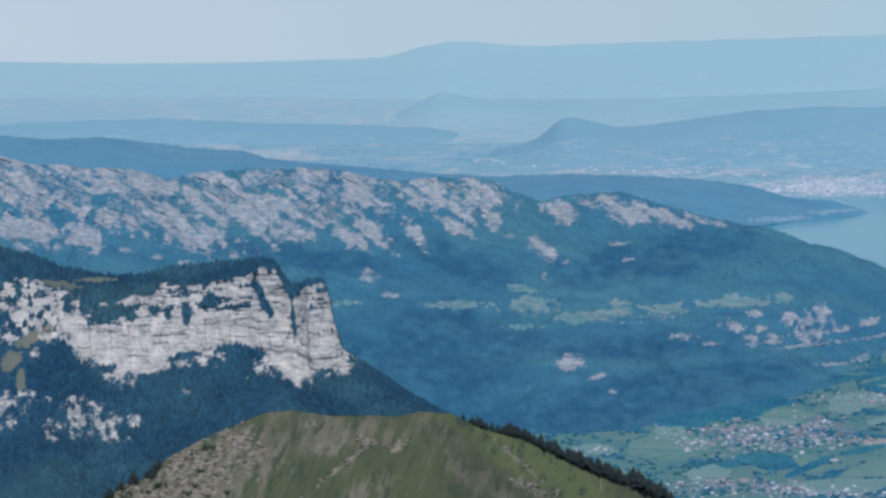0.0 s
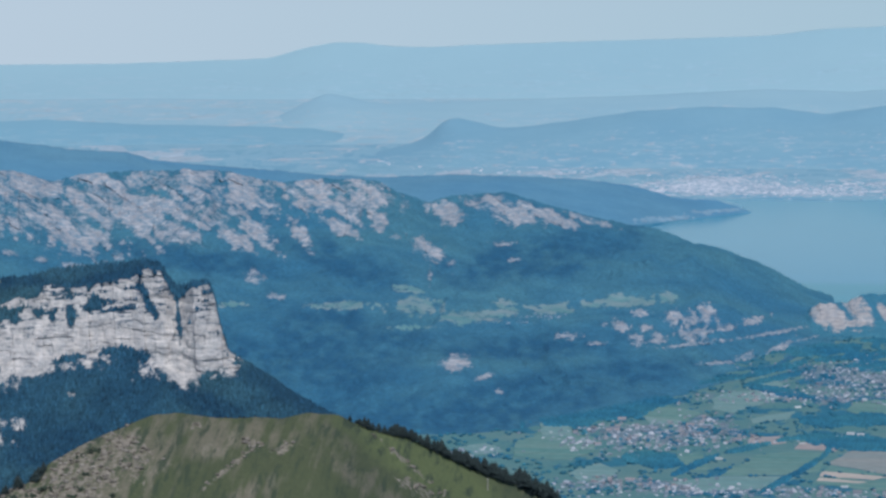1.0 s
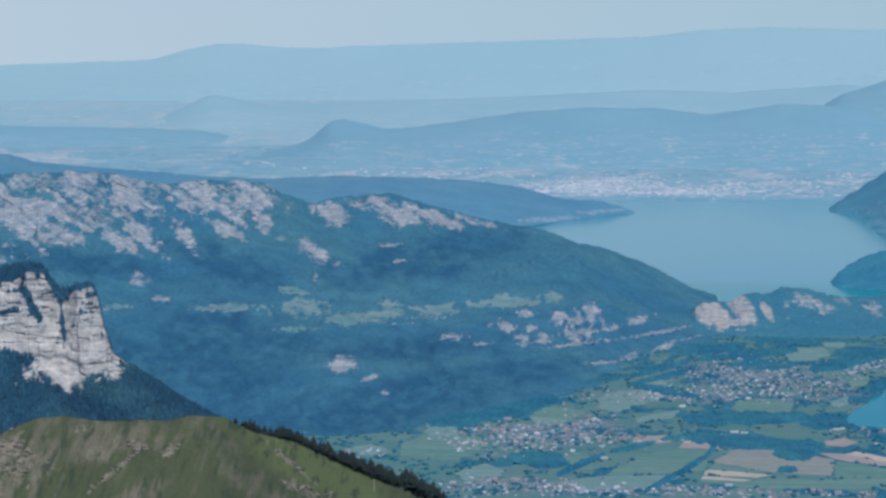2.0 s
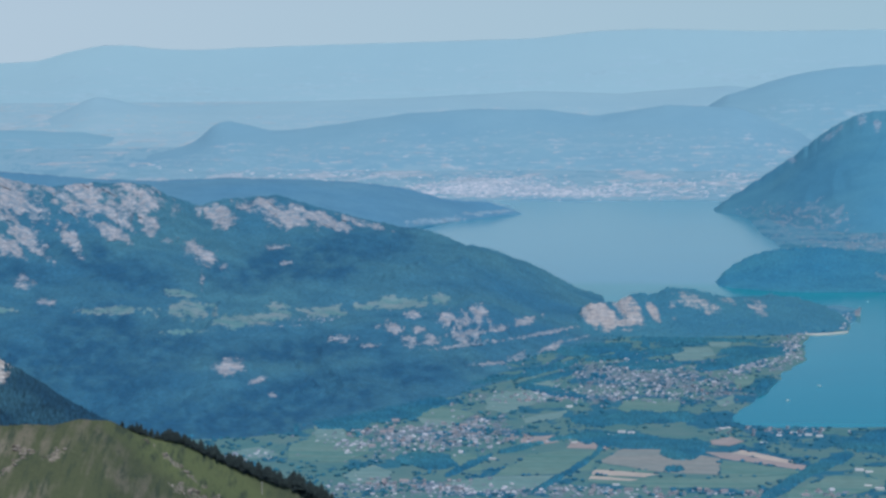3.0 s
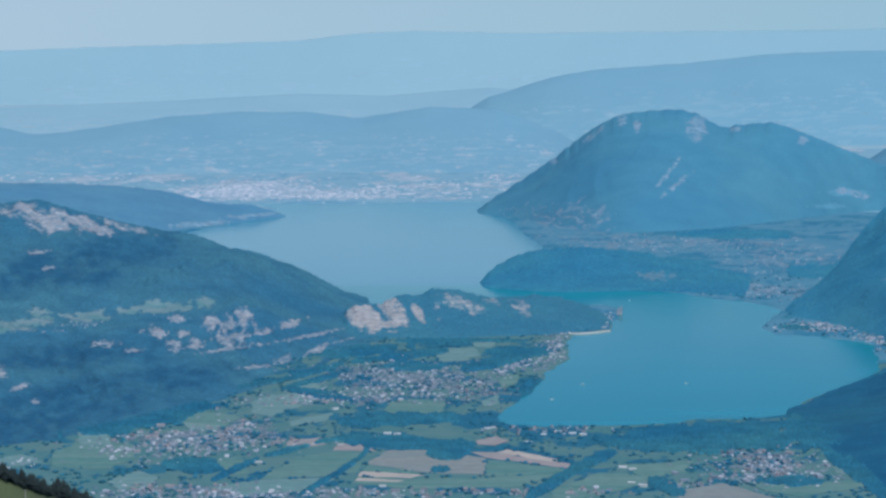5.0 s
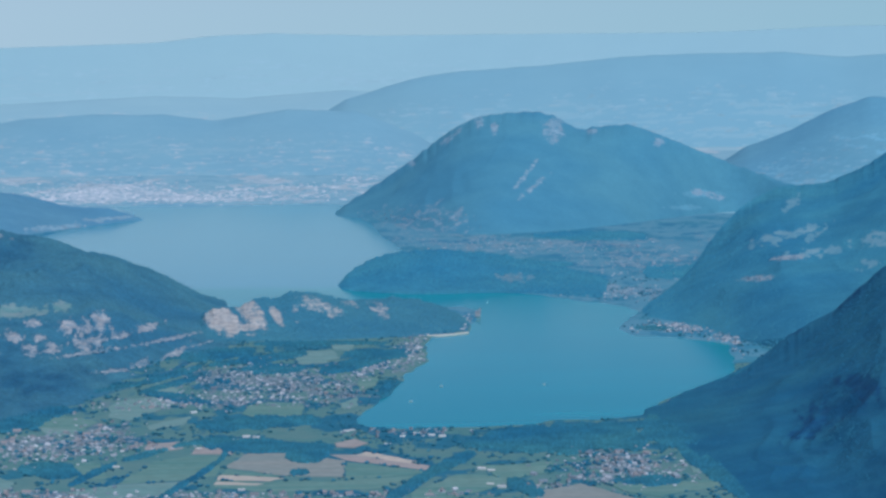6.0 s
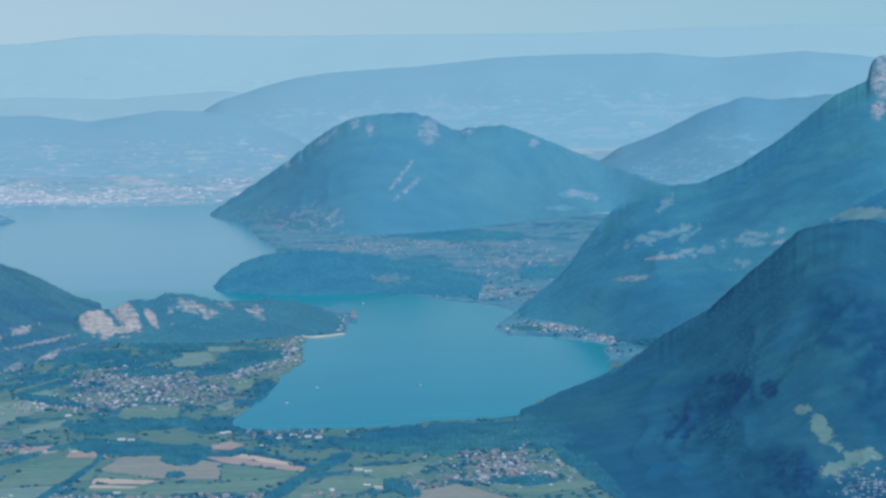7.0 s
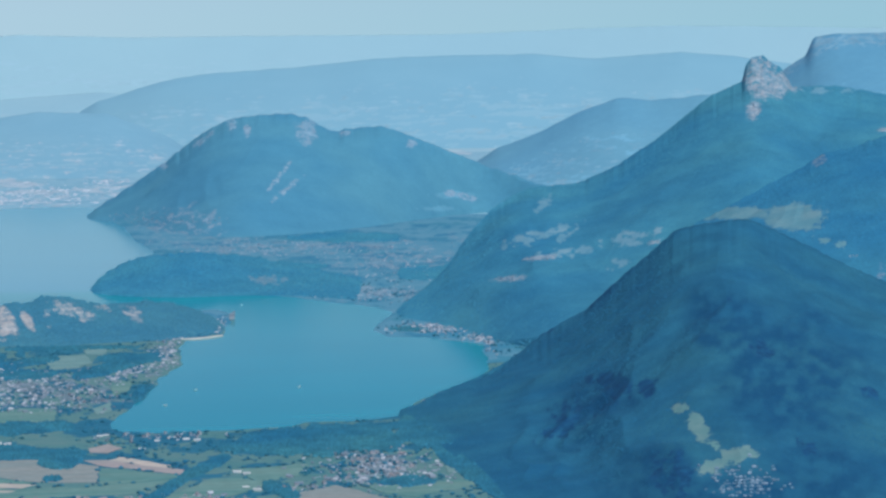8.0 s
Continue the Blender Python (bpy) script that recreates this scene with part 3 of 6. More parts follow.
def cliff_rock(a, e, k):
    """The wall between its foot and its rim, cut by wooded ledges and clefts, one of them a painted shadow, and
    scattered crags in the woods below.
    """
    side = 0.75 * smooth(CLIFF_END - 0.06, CLIFF_END + 0.03, a)
    face = smooth(1.90, 2.02, k + (fbm(a * 6, e * 9, 4, 2) - 0.5) * 0.16) * smooth(3.15 + side, 2.96 + side, k + (fbm(a * 7, e * 4, 4, 6) - 0.5) * 0.5)
    # The thin upright spot darkens the rock for the right tower's shadow.
    ledges = zone(a, e, [(-18.48, -6.15, 0.57, 0.184, 5), (-17.92, -5.57, 0.42, 0.212, 10), (-16.3, -5.87, 0.16, 0.241, -70), (-15.13, -5.85, 0.42, 0.10, -65), (-14.43, -6.27, 0.42, 0.05, -85), (-19.04, -5.91, 0.18, 0.283, -60), (-17.29, -6.11, 0.11, 0.156, 0),
                         (-19.56, -5.9, 0.1, 0.283, 0), (-17.57, -6.07, 0.14, 0.085, 0), (-16.85, -6.15, 0.10, 0.25, 0), (-15.75, -6.02, 0.40, 0.035, 6)], 7, 0.8, 0.12)
    bushes = zone(a, e, [(-15.67, -7.05, 0.57, 0.184, -8), (-16.95, -7.13, 0.42, 0.071, 12), (-18.64, -7.39, 0.16, 0.099, 0)], 9, 0.7, 0.12)
    tufts = smooth(0.56, 0.64, fbm(a * 3.5 + e, e * 22, 4, 27)) * smooth(2.25, 2.7, k)
    low = zone(a, e, [(-19.07, -8.53, 0.78, 0.425, -30), (-18.54, -8.54, 0.21, 0.326, 80), (-18.09, -8.55, 0.2, 0.227, -70), (-20.81, -8.28, 0.35, 0.425, -40), (-20.56, -8.01, 0.2, 0.354, 80), (-18.39, -7.57, 0.3, 0.241, -50), (-15.11, -7.47, 0.37, 0.17, 18),
                      (-20.31, -7.04, 0.14, 0.17, 0), (-16.85, -7.92, 0.1, 0.057, 0), (-19.91, -8.72, 0.21, 0.283, 0), (-19.34, -8.04, 0.28, 0.099, 0), (-14.04, -7.69, 0.14, 0.085, -60)], 12, 0.8, 0.16)
    low *= 0.55 + 0.50 * smooth(0.40, 0.56, fbm(a * 9, e * 7 + a * 3, 5, 21))
    west = smooth(-19.3, -20.0, a + (fbm(a * 3, e * 3, 3, 23) - 0.5)) * smooth(0.42, 0.58, fbm(a * 8, e * 6, 4, 24))
    wood = zone(a, e, [(-12.09, -8.05, 1.25, 1.0, 0)], 2, 0.1)
    wall = face * (1 - 0.85 * ledges) * (1 - 0.9 * bushes) * (1 - 0.6 * tufts) * (1 - 0.65 * west)
    return np.clip(np.maximum(wall, 0.64 * low), 0, 1) * (1 - wood) * smooth(3.97, 3.6, k)


def cliff_meadow(a, e, k):
    return zone(a, e, [(-20.3, -6.62, 0.5, 0.17, 25), (-20.79, -7.17, 0.28, 0.184, 40), (-20.63, -7.59, 0.11, 0.283, 0), (-19.66, -5.48, 0.42, 0.085, -10), (-18.89, -5.37, 0.42, 0.057, 0)], 15, 0.6, 0.15)


# Darker patches in the woods round the cliff.
def cliff_dark_woods(a, e, k):
    return zone(a, e, [(-19.6, -7.6, 0.8, 0.55, -30), (-17.0, -9.2, 1.6, 0.6, 5), (-18.9, -5.35, 1.6, 0.14, -3), (-13.6, -8.3, 1.2, 0.25, -25), (-20.4, -9.2, 1.2, 0.4, 0), (-16.2, -5.35, 0.9, 0.12, 10), (-11.3, -8.3, 1.6, 0.25, -24)], 22, 0.7, 0.3) * (0.4 + 0.5 * fbm(a * 4, e * 6, 4, 26))


massif("cliff_mountain", "forested mountain with a long pale limestone cliff along its top", M_CLIFF,
       [shifted(C_BASE, -150, 0), C_LOW, C_BASE, C_TOP, C_CREST, back(C_CREST, 1.2, 0)], [20, 60, 110, 24, 10], 0.022, 21, (2.6, 18), cliff_rock, cliff_meadow, 0.35, tone_zone=cliff_dark_woods, broad=0.05, fine=0.02, taper=0, strata=(1.7, 2, 3), bare=0.92)

# ---- the long ridge west of the lake ----
RIDGE = [(-22.49, 1260, 89.5), (-21.00, 1270, 77.7), (-20.25, 1275, 72.5), (-19.62, 1280, 72.7), (-19.00, 1285, 68.1), (-18.23, 1290, 70.0), (-17.22, 1295, 63.6), (-16.58, 1300, 67.0), (-15.30, 1305, 68.1), (-13.37, 1310, 68.0),
         (-12.60, 1310, 63.8), (-12.08, 1310, 61.5), (-11.05, 1312, 63.4), (-9.89, 1315, 62.4), (-9.44, 1315, 56.1), (-8.73, 1318, 50.4), (-8.21, 1320, 53.8), (-6.93, 1325, 55.4), (-5.90, 1330, 47.8),
         (-5.00, 1332, 41.8), (-3.34, 1336, 34.3), (-2.45, 1338, 25.7), (-0.96, 1340, 14.4), (-0.04, 1340, 3.7), (0.57, 1340, -1.0), (1.36, 1340, -6.1)]
BENCH = [(-22.55, 1060, 29.7), (-17.24, 1070, 24.8), (-13.38, 1075, 20.0), (-10.79, 1080, 17.7), (-8.20, 1085, 14.8), (-6.27, 1090, 12.1), (-3.70, 1120, 11.1), (-1.80, 1140, 7.7), (-0.03, 1180, 2.2), (1.37, 1200, -2.3)]
R_FOOT = [(-22.60, 878, 0.5), (-8.19, 849, 0.5), (-6.64, 860, 0.5), (-5.86, 879, 0.5), (-3.68, 919, 0.5), (-2.67, 966, 0.5), (-1.27, 1005, 0.5), (-0.10, 1075, 0.5), (0.22, 1143, 0.5), (1.37, 1142, 0.5)]


CREST_WEST = [(-20.59, -3.13, 0.84, 0.465, -50), (-20.36, -4.24, 0.59, 0.279, -15), (-19.5, -3.35, 0.69, 0.341, -60), (-18.63, -3.91, 0.28, 0.248, -40), (-18.53, -3.15, 0.5, 0.31, -15), (-17.61, -3.21, 0.81, 0.322, -20), (-17.25, -4.01, 1.12, 0.359, -20),
              (-19.21, -4.37, 0.41, 0.248, -25), (-16.23, -3.53, 0.71, 0.558, -30), (-15.22, -3.85, 0.59, 0.359, -40), (-14.6, -3.17, 0.74, 0.26, -18), (-14.35, -3.76, 0.53, 0.186, -15), (-14.32, -4.31, 0.31, 0.149, -20)]
CREST_EAST = [(-13.92, -3.19, 0.59, 0.297, -30), (-12.87, -3.37, 0.65, 0.347, -30), (-14.04, -3.87, 0.71, 0.211, -20), (-12.65, -4.3, 0.56, 0.161, -40), (-13.12, -4.46, 0.45, 0.173, -35), (-14.39, -4.3, 0.35, 0.149, -20), (-11.47, -3.41, 0.65, 0.297, -15),
              (-10.07, -3.41, 0.71, 0.26, -20), (-10.57, -3.78, 0.38, 0.186, -40), (-9.89, -4.02, 0.19, 0.211, 0), (-11.63, -4.37, 0.35, 0.124, -50), (-10.76, -4.18, 0.35, 0.124, -25), (-8.71, -4.73, 0.47, 0.173, -35)]
KNOB = [(-8.35, -3.84, 0.34, 0.198, -30), (-6.96, -3.8, 0.74, 0.211, -15), (-5.97, -3.95, 0.53, 0.136, -15), (-4.99, -4.06, 0.46, 0.074, -15)]
OUTCROPS = [(-12.7, -5.32, 0.2, 0.161, 0), (-12.22, -5.76, 0.24, 0.074, -10), (-9.45, -4.41, 0.15, 0.062, 0), (-8.69, -5.29, 0.06, 0.235, 0), (-18.18, -4.72, 0.17, 0.062, -15), (-17.51, -4.87, 0.17, 0.062, 0), (-16.77, -5.02, 0.32, 0.087, 0),
            (-15.78, -4.83, 0.15, 0.124, -30), (-7.05, -4.57, 0.3, 0.074, 0), (-6.77, -4.94, 0.15, 0.05, 0)]
SLIDE = [(-8.07, -7.28, 0.31, 0.193, 5), (-7.42, -7.6, 0.23, 0.064, 15), (-7.11, -7.95, 0.1, 0.052, 0)]
CRAGS = [(-3.88, -6.13, 0.21, 0.079, 0), (-3.13, -6.21, 0.17, 0.188, -60), (-2.69, -6.31, 0.21, 0.237, -50), (-2.36, -6.13, 0.23, 0.178, -30), (-4.31, -6.43, 0.12, 0.217, 70), (-3.73, -6.46, 0.16, 0.089, 0), (-3.93, -6.75, 0.21, 0.118, -20),
         (-3.47, -6.71, 0.17, 0.128, -10), (-2.64, -6.59, 0.35, 0.168, 10), (-1.99, -6.44, 0.27, 0.089, 10), (-1.35, -6.28, 0.37, 0.079, 15), (-4.66, -6.4, 0.08, 0.059, 0), (-4.87, -6.83, 0.2, 0.035, 0), (-5.51, -6.67, 0.3, 0.069, 0)]
TERRACES = [(-2.59, -6.81, 0.79, 0.044, 8), (-0.87, -6.55, 0.86, 0.044, 11), (-2.09, -7.25, 0.42, 0.044, 3), (-1.5, -7.11, 0.3, 0.079, 20), (-0.7, -6.88, 0.37, 0.079, 32), (-0.15, -6.68, 0.3, 0.025, 15)]


def ridge_rock(a, e, k):
    """Broken crags that dip to the east along the crest, scars and terraces further down."""
    u, v = a * 0.82 - e * 0.57, a * 0.57 + e * 0.82
    streak = fbm(u * 1.6, v * 6.5, 5, 40)
    crest = zone(a, e, [(b, h, w * 1.26, d * 1.30, q) for b, h, w, d, q in CREST_WEST] + [(b, h, w * 1.14, d * 1.18, q) for b, h, w, d, q in CREST_EAST + KNOB], 41, 0.8, 0.16)
    crest *= 0.52 + 0.62 * smooth(0.36, 0.50, streak)
    spots = zone(a, e, OUTCROPS, 42, 0.8, 0.14) * 0.72
    slide = zone(a, e, SLIDE, 46, 0.6, 0.10)
    lower = zone(a, e, CRAGS, 43, 1.0, 0.06) * (0.55 + 0.5 * smooth(0.36, 0.54, fbm(a * 7 + e, e * 9, 4, 44)))
    ledge = zone(a, e, TERRACES, 45, 0.9, 0.06) * 0.85
    return np.maximum.reduce([crest, spots, slide, lower, ledge])


PASTURES = [(-8.95, -6.0, 0.68, 0.186, 0), (-10.69, -5.98, 0.74, 0.087, 0), (-7.95, -6.23, 0.62, 0.112, 4), (-13.25, -5.94, 0.31, 0.062, 0), (-9.25, -5.61, 0.38, 0.074, -8), (-7.32, -6.21, 0.93, 0.124, 8), (-6.95, -5.96, 0.26, 0.136, -20),
            (-5.96, -6.08, 0.5, 0.112, 0), (-4.48, -5.88, 0.81, 0.112, 6), (-4.47, -5.79, 0.25, 0.118, 0), (-4.17, -5.94, 0.79, 0.069, 3), (-3.21, -5.79, 0.2, 0.118, 0), (-5.76, -6.02, 0.3, 0.089, 10), (-9.11, -6.48, 0.5, 0.04, 0)]


def ridge_meadow(a, e, k):
    return zone(a, e, PASTURES, 47, 0.7, 0.12) * (0.5 + 0.5 * smooth(0.34, 0.50, fbm(a * 6, e * 16, 4, 48)))


# Woods colour darkened in patches for the shade low on the ridge.
def ridge_shade(a, e, k):
    return zone(a, e, [(-10.5, -8.9, 5.5, 0.85, 4), (-6.8, -8.1, 2.8, 0.55, 8), (-15.5, -7.6, 3.0, 1.3, -12), (-4.2, -7.5, 2.0, 0.28, 8), (-11.5, -7.4, 2.2, 0.35, -20), (-9.8, -6.75, 1.6, 0.18, 0), (-6.6, -6.95, 2.4, 0.30, 3), (-13.8, -4.95, 2.0, 0.25, -8), (-10.6, -5.1, 1.6, 0.40, -20), (-10.9, -7.0, 1.8, 1.2, -10), (-6.3, -4.9, 2.4, 0.5, 10)], 49, 0.5, 0.5) * (0.22 + 0.66 * smooth(0.25, 0.72, fbm(a * 4, e * 8, 5, 50)) + 0.15 * fbm(a * 2, e * 4, 3, 51))


massif("long_ridge", "long wooded ridge, blued for haze, with broken pale rock along its crest", M_RIDGE,
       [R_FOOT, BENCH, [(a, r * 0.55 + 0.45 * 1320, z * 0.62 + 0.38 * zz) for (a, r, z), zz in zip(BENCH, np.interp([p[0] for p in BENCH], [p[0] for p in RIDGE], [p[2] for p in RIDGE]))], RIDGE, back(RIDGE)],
       [80, 50, 100, 10], 0.024, 33, (10.5, 50), ridge_rock, ridge_meadow, 0.6, bare=1.0, crag=4.5, tone_zone=ridge_shade)

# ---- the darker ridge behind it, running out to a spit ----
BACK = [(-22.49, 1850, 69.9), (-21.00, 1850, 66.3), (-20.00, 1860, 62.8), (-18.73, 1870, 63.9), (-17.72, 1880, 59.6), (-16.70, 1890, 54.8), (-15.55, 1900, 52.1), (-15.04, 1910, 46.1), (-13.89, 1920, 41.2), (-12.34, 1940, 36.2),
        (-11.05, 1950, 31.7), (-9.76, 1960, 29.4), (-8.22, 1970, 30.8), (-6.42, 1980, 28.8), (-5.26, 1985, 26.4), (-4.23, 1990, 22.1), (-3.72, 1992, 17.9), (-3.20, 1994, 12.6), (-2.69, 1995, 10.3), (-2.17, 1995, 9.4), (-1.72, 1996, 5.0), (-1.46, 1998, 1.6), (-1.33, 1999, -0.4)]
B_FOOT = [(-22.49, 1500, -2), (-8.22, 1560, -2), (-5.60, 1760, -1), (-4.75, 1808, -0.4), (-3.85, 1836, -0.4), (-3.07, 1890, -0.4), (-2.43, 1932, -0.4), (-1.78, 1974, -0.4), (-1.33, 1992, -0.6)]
massif("back_ridge", "wooded ridge coloured dark blue for haze, running down to a lake spit", M_BACK, [B_FOOT, BACK, back(BACK)], [60, 10], 0.03, 51, (6, 110),
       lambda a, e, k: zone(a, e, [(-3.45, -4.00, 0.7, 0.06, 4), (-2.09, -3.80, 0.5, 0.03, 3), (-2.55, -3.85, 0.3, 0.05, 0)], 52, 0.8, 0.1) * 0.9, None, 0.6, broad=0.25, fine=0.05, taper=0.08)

# ---- the quarried spur and its wooded cape ----
SPUR = [(-0.36, 1215, 2.5), (0.00, 1215, 7.5), (0.22, 1215, 8.9), (0.74, 1220, 9.0), (1.19, 1222, 13.5), (1.58, 1225, 12.4), (1.96, 1228, 15.8), (2.48, 1230, 15.1), (2.99, 1235, 11.8),
        (3.51, 1240, 9.8), (4.28, 1245, 11.1), (4.79, 1247, 9.9), (5.30, 1248, 7.6), (5.68, 1245, 4.1), (6.00, 1238, 1.0), (6.25, 1230, -1.9)]
S_FOOT = [(-0.36, 1127, 0.5), (0.42, 1156, 0.5), (2.23, 1144, 0.5), (3.51, 1159, 0.5), (4.67, 1157, 0.5), (5.56, 1173, 0.5), (6.25, 1203, 0.5)]
def spur_rock(a, e, k):
    """The quarry's slanting slabs, and worn outcrops along the top."""
    slabs = zone(a, e, [(0.34, -6.10, 0.36, 0.30, -50), (0.56, -6.22, 0.28, 0.24, -60)], 62, 0.4, 0.10)
    # Slabs blended duller, painting in the contrast that shading would give.
    grey = zone(a, e, [(1.02, -5.95, 0.40, 0.24, -60), (1.25, -6.18, 0.26, 0.14, -50), (0.98, -6.30, 0.40, 0.10, 8), (1.62, -6.05, 0.30, 0.10, -55)], 67, 0.5, 0.14) * 0.84
    gap = zone(a, e, [(1.36, -5.92, 0.30, 0.04, -55)], 66, 0.4, 0.1)
    worn = zone(a, e, [(2.05, -5.89, 0.15, 0.089, 70), (1.82, -6.03, 0.14, 0.089, 40), (2.41, -5.76, 0.40, 0.19, -25), (2.83, -5.93, 0.34, 0.14, -25), (3.30, -5.80, 0.22, 0.07, -10), (3.94, -5.91, 0.31, 0.128, -30), (4.03, -6.01, 0.1, 0.079, 20), (2.12, -6.2, 0.1, 0.044, 0),
                       (1.27, -6.3, 0.2, 0.069, 10), (1.13, -6.47, 0.35, 0.039, 3)], 63, 0.7, 0.12)
    return np.maximum(np.maximum(slabs, grey) * (1 - 0.85 * gap), worn * (0.28 + 0.30 * smooth(0.38, 0.54, fbm(a * 5 + e * 5, e * 4 - a * 1.5, 4, 64))))


massif("quarried_spur", "low wooded spur with a pale quarried rock face", M_SPUR,
       [shifted(S_FOOT, -6, -1), S_FOOT, SPUR, back(SPUR, 1.2)], [4, 60, 10], 0.02, 61, (2.2, 26),
       spur_rock,
       None, 0.9, crag=3.0, bare=1.0)

CAPE = [(2.92, 1425, 0.0), (3.29, 1435, 5.5), (3.74, 1450, 12.7), (4.52, 1465, 16.4), (5.36, 1470, 16.2), (6.65, 1470, 14.2), (7.42, 1465, 11.3), (8.32, 1455, 7.0), (9.35, 1440, 1.9)]
C_FOOT = [(2.92, 1413, 0.5), (3.54, 1386, 0.5), (4.84, 1365, 0.5), (6.39, 1381, 0.5), (7.29, 1382, 0.5), (8.32, 1354, 0.5), (9.35, 1331, 0.5)]
massif("wooded_cape", "low dark wooded cape between the two lake basins", M_CAPE, [shifted(C_FOOT, -5, -1), C_FOOT, CAPE, back(CAPE, 2.5)], [4, 40, 10], 0.03, 71, (3.2, 24),
       lambda a, e, k: zone(a, e, [(7.03, -5.20, 0.4, 0.1, 0)], 73, 1.0, 0.1) * 0.8, None, 1.2)

# ---- the mountain over the lake ----
VEYR = [(2.84, 2080, -2.2), (3.55, 2080, 13.6), (4.59, 2070, 38.3), (5.23, 2065, 57.1), (5.87, 2060, 72.9), (6.39, 2060, 80.3), (7.16, 2060, 82.5), (7.80, 2060, 81.5), (8.18, 2060, 75.5), (8.57, 2060, 66.3),
        (8.95, 2060, 70.4), (9.72, 2065, 71.6), (10.36, 2070, 63.6), (10.99, 2080, 54.0), (11.75, 2090, 42.0), (12.64, 2080, 31.0), (13.77, 2060, 18.5), (15.53, 2010, 0.4)]
V_FOOT = [(2.84, 2024, 0.5), (3.81, 1988, 0.5), (4.71, 1879, 0.5), (6.00, 1787, 0.5), (8.58, 1850, 0.5), (10.49, 1976, 0.5), (12.14, 2084, 0.5), (13.78, 2047, 0.5), (15.53, 1962, 0.5)]
massif("lakeside_mountain", "broad double-topped wooded mountain above the lake shore, coloured blue for haze", M_VEYR, [shifted(V_FOOT, -10, -1), V_FOOT, VEYR, back(VEYR)], [4, 90, 10], 0.03, 81, (4.5, 80),
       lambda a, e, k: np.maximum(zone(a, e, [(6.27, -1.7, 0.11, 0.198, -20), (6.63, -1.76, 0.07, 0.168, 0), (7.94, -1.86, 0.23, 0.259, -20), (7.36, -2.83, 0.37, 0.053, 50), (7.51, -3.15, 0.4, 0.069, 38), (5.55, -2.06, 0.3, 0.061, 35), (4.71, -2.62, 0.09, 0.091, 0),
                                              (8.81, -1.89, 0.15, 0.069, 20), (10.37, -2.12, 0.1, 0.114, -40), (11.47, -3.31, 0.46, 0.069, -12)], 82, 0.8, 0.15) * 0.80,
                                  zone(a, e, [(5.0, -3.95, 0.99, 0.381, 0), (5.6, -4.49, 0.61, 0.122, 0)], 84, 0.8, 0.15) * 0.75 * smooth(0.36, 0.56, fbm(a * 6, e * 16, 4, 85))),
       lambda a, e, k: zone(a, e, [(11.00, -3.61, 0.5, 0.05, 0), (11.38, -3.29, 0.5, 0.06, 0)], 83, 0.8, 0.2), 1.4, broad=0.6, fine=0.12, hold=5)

# ---- the eastern mountains ----
DENT = [(9.84, 1268, 0.5), (10.20, 1288, 1.2), (10.75, 1325, 6.4), (11.14, 1349, 16.5), (11.40, 1365, 25.5), (11.66, 1380, 33.5), (12.10, 1397, 44.0), (12.56, 1410, 51.1), (13.08, 1420, 56.6), (14.11, 1440, 57.5), (14.88, 1450, 65.1), (15.78, 1465, 79.2),
        (16.41, 1475, 91.7), (17.17, 1485, 107.3), (17.86, 1495, 115.0), (17.92, 1496, 124.0), (18.06, 1498, 128.9), (18.31, 1500, 130.1), (18.46, 1501, 127.0), (18.69, 1502, 123.6), (18.84, 1504, 118.4), (18.98, 1506, 111.5), (19.95, 1515, 112.1), (21.06, 1525, 106.9), (22.70, 1540, 98.9)]
D_FOOT = [(9.84, 1263, 0.5), (10.36, 1251, 0.5), (11.27, 1209, 0.5), (12.30, 1145, 0.5), (13.34, 1110, 5.9), (15.15, 1120, 10.0), (17.71, 1130, 14.4), (22.76, 1150, 18.8)]
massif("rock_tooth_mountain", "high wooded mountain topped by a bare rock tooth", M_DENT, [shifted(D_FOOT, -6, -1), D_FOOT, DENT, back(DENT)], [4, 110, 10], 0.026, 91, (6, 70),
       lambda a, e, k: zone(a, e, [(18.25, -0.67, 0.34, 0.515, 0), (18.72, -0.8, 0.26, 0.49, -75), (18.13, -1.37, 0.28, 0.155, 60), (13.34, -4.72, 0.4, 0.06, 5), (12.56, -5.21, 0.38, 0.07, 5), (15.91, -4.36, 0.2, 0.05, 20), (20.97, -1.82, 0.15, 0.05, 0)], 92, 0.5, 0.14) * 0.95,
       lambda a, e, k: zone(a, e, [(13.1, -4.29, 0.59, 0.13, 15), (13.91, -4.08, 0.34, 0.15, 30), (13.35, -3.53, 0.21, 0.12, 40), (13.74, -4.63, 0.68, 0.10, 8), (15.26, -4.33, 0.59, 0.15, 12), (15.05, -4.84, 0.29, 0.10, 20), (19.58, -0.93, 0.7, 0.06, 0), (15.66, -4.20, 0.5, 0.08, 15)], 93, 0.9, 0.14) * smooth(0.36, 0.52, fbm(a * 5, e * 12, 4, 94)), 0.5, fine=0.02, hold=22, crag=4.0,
       tone_zone=lambda a, e, k: zone(a, e, [(13.6, -6.0, 1.7, 0.6, 30), (15.4, -3.6, 1.6, 0.35, 25), (12.2, -5.7, 0.8, 0.3, 0), (19.6, -2.2, 1.2, 0.4, -20)], 96, 0.6, 0.4) * 0.28)

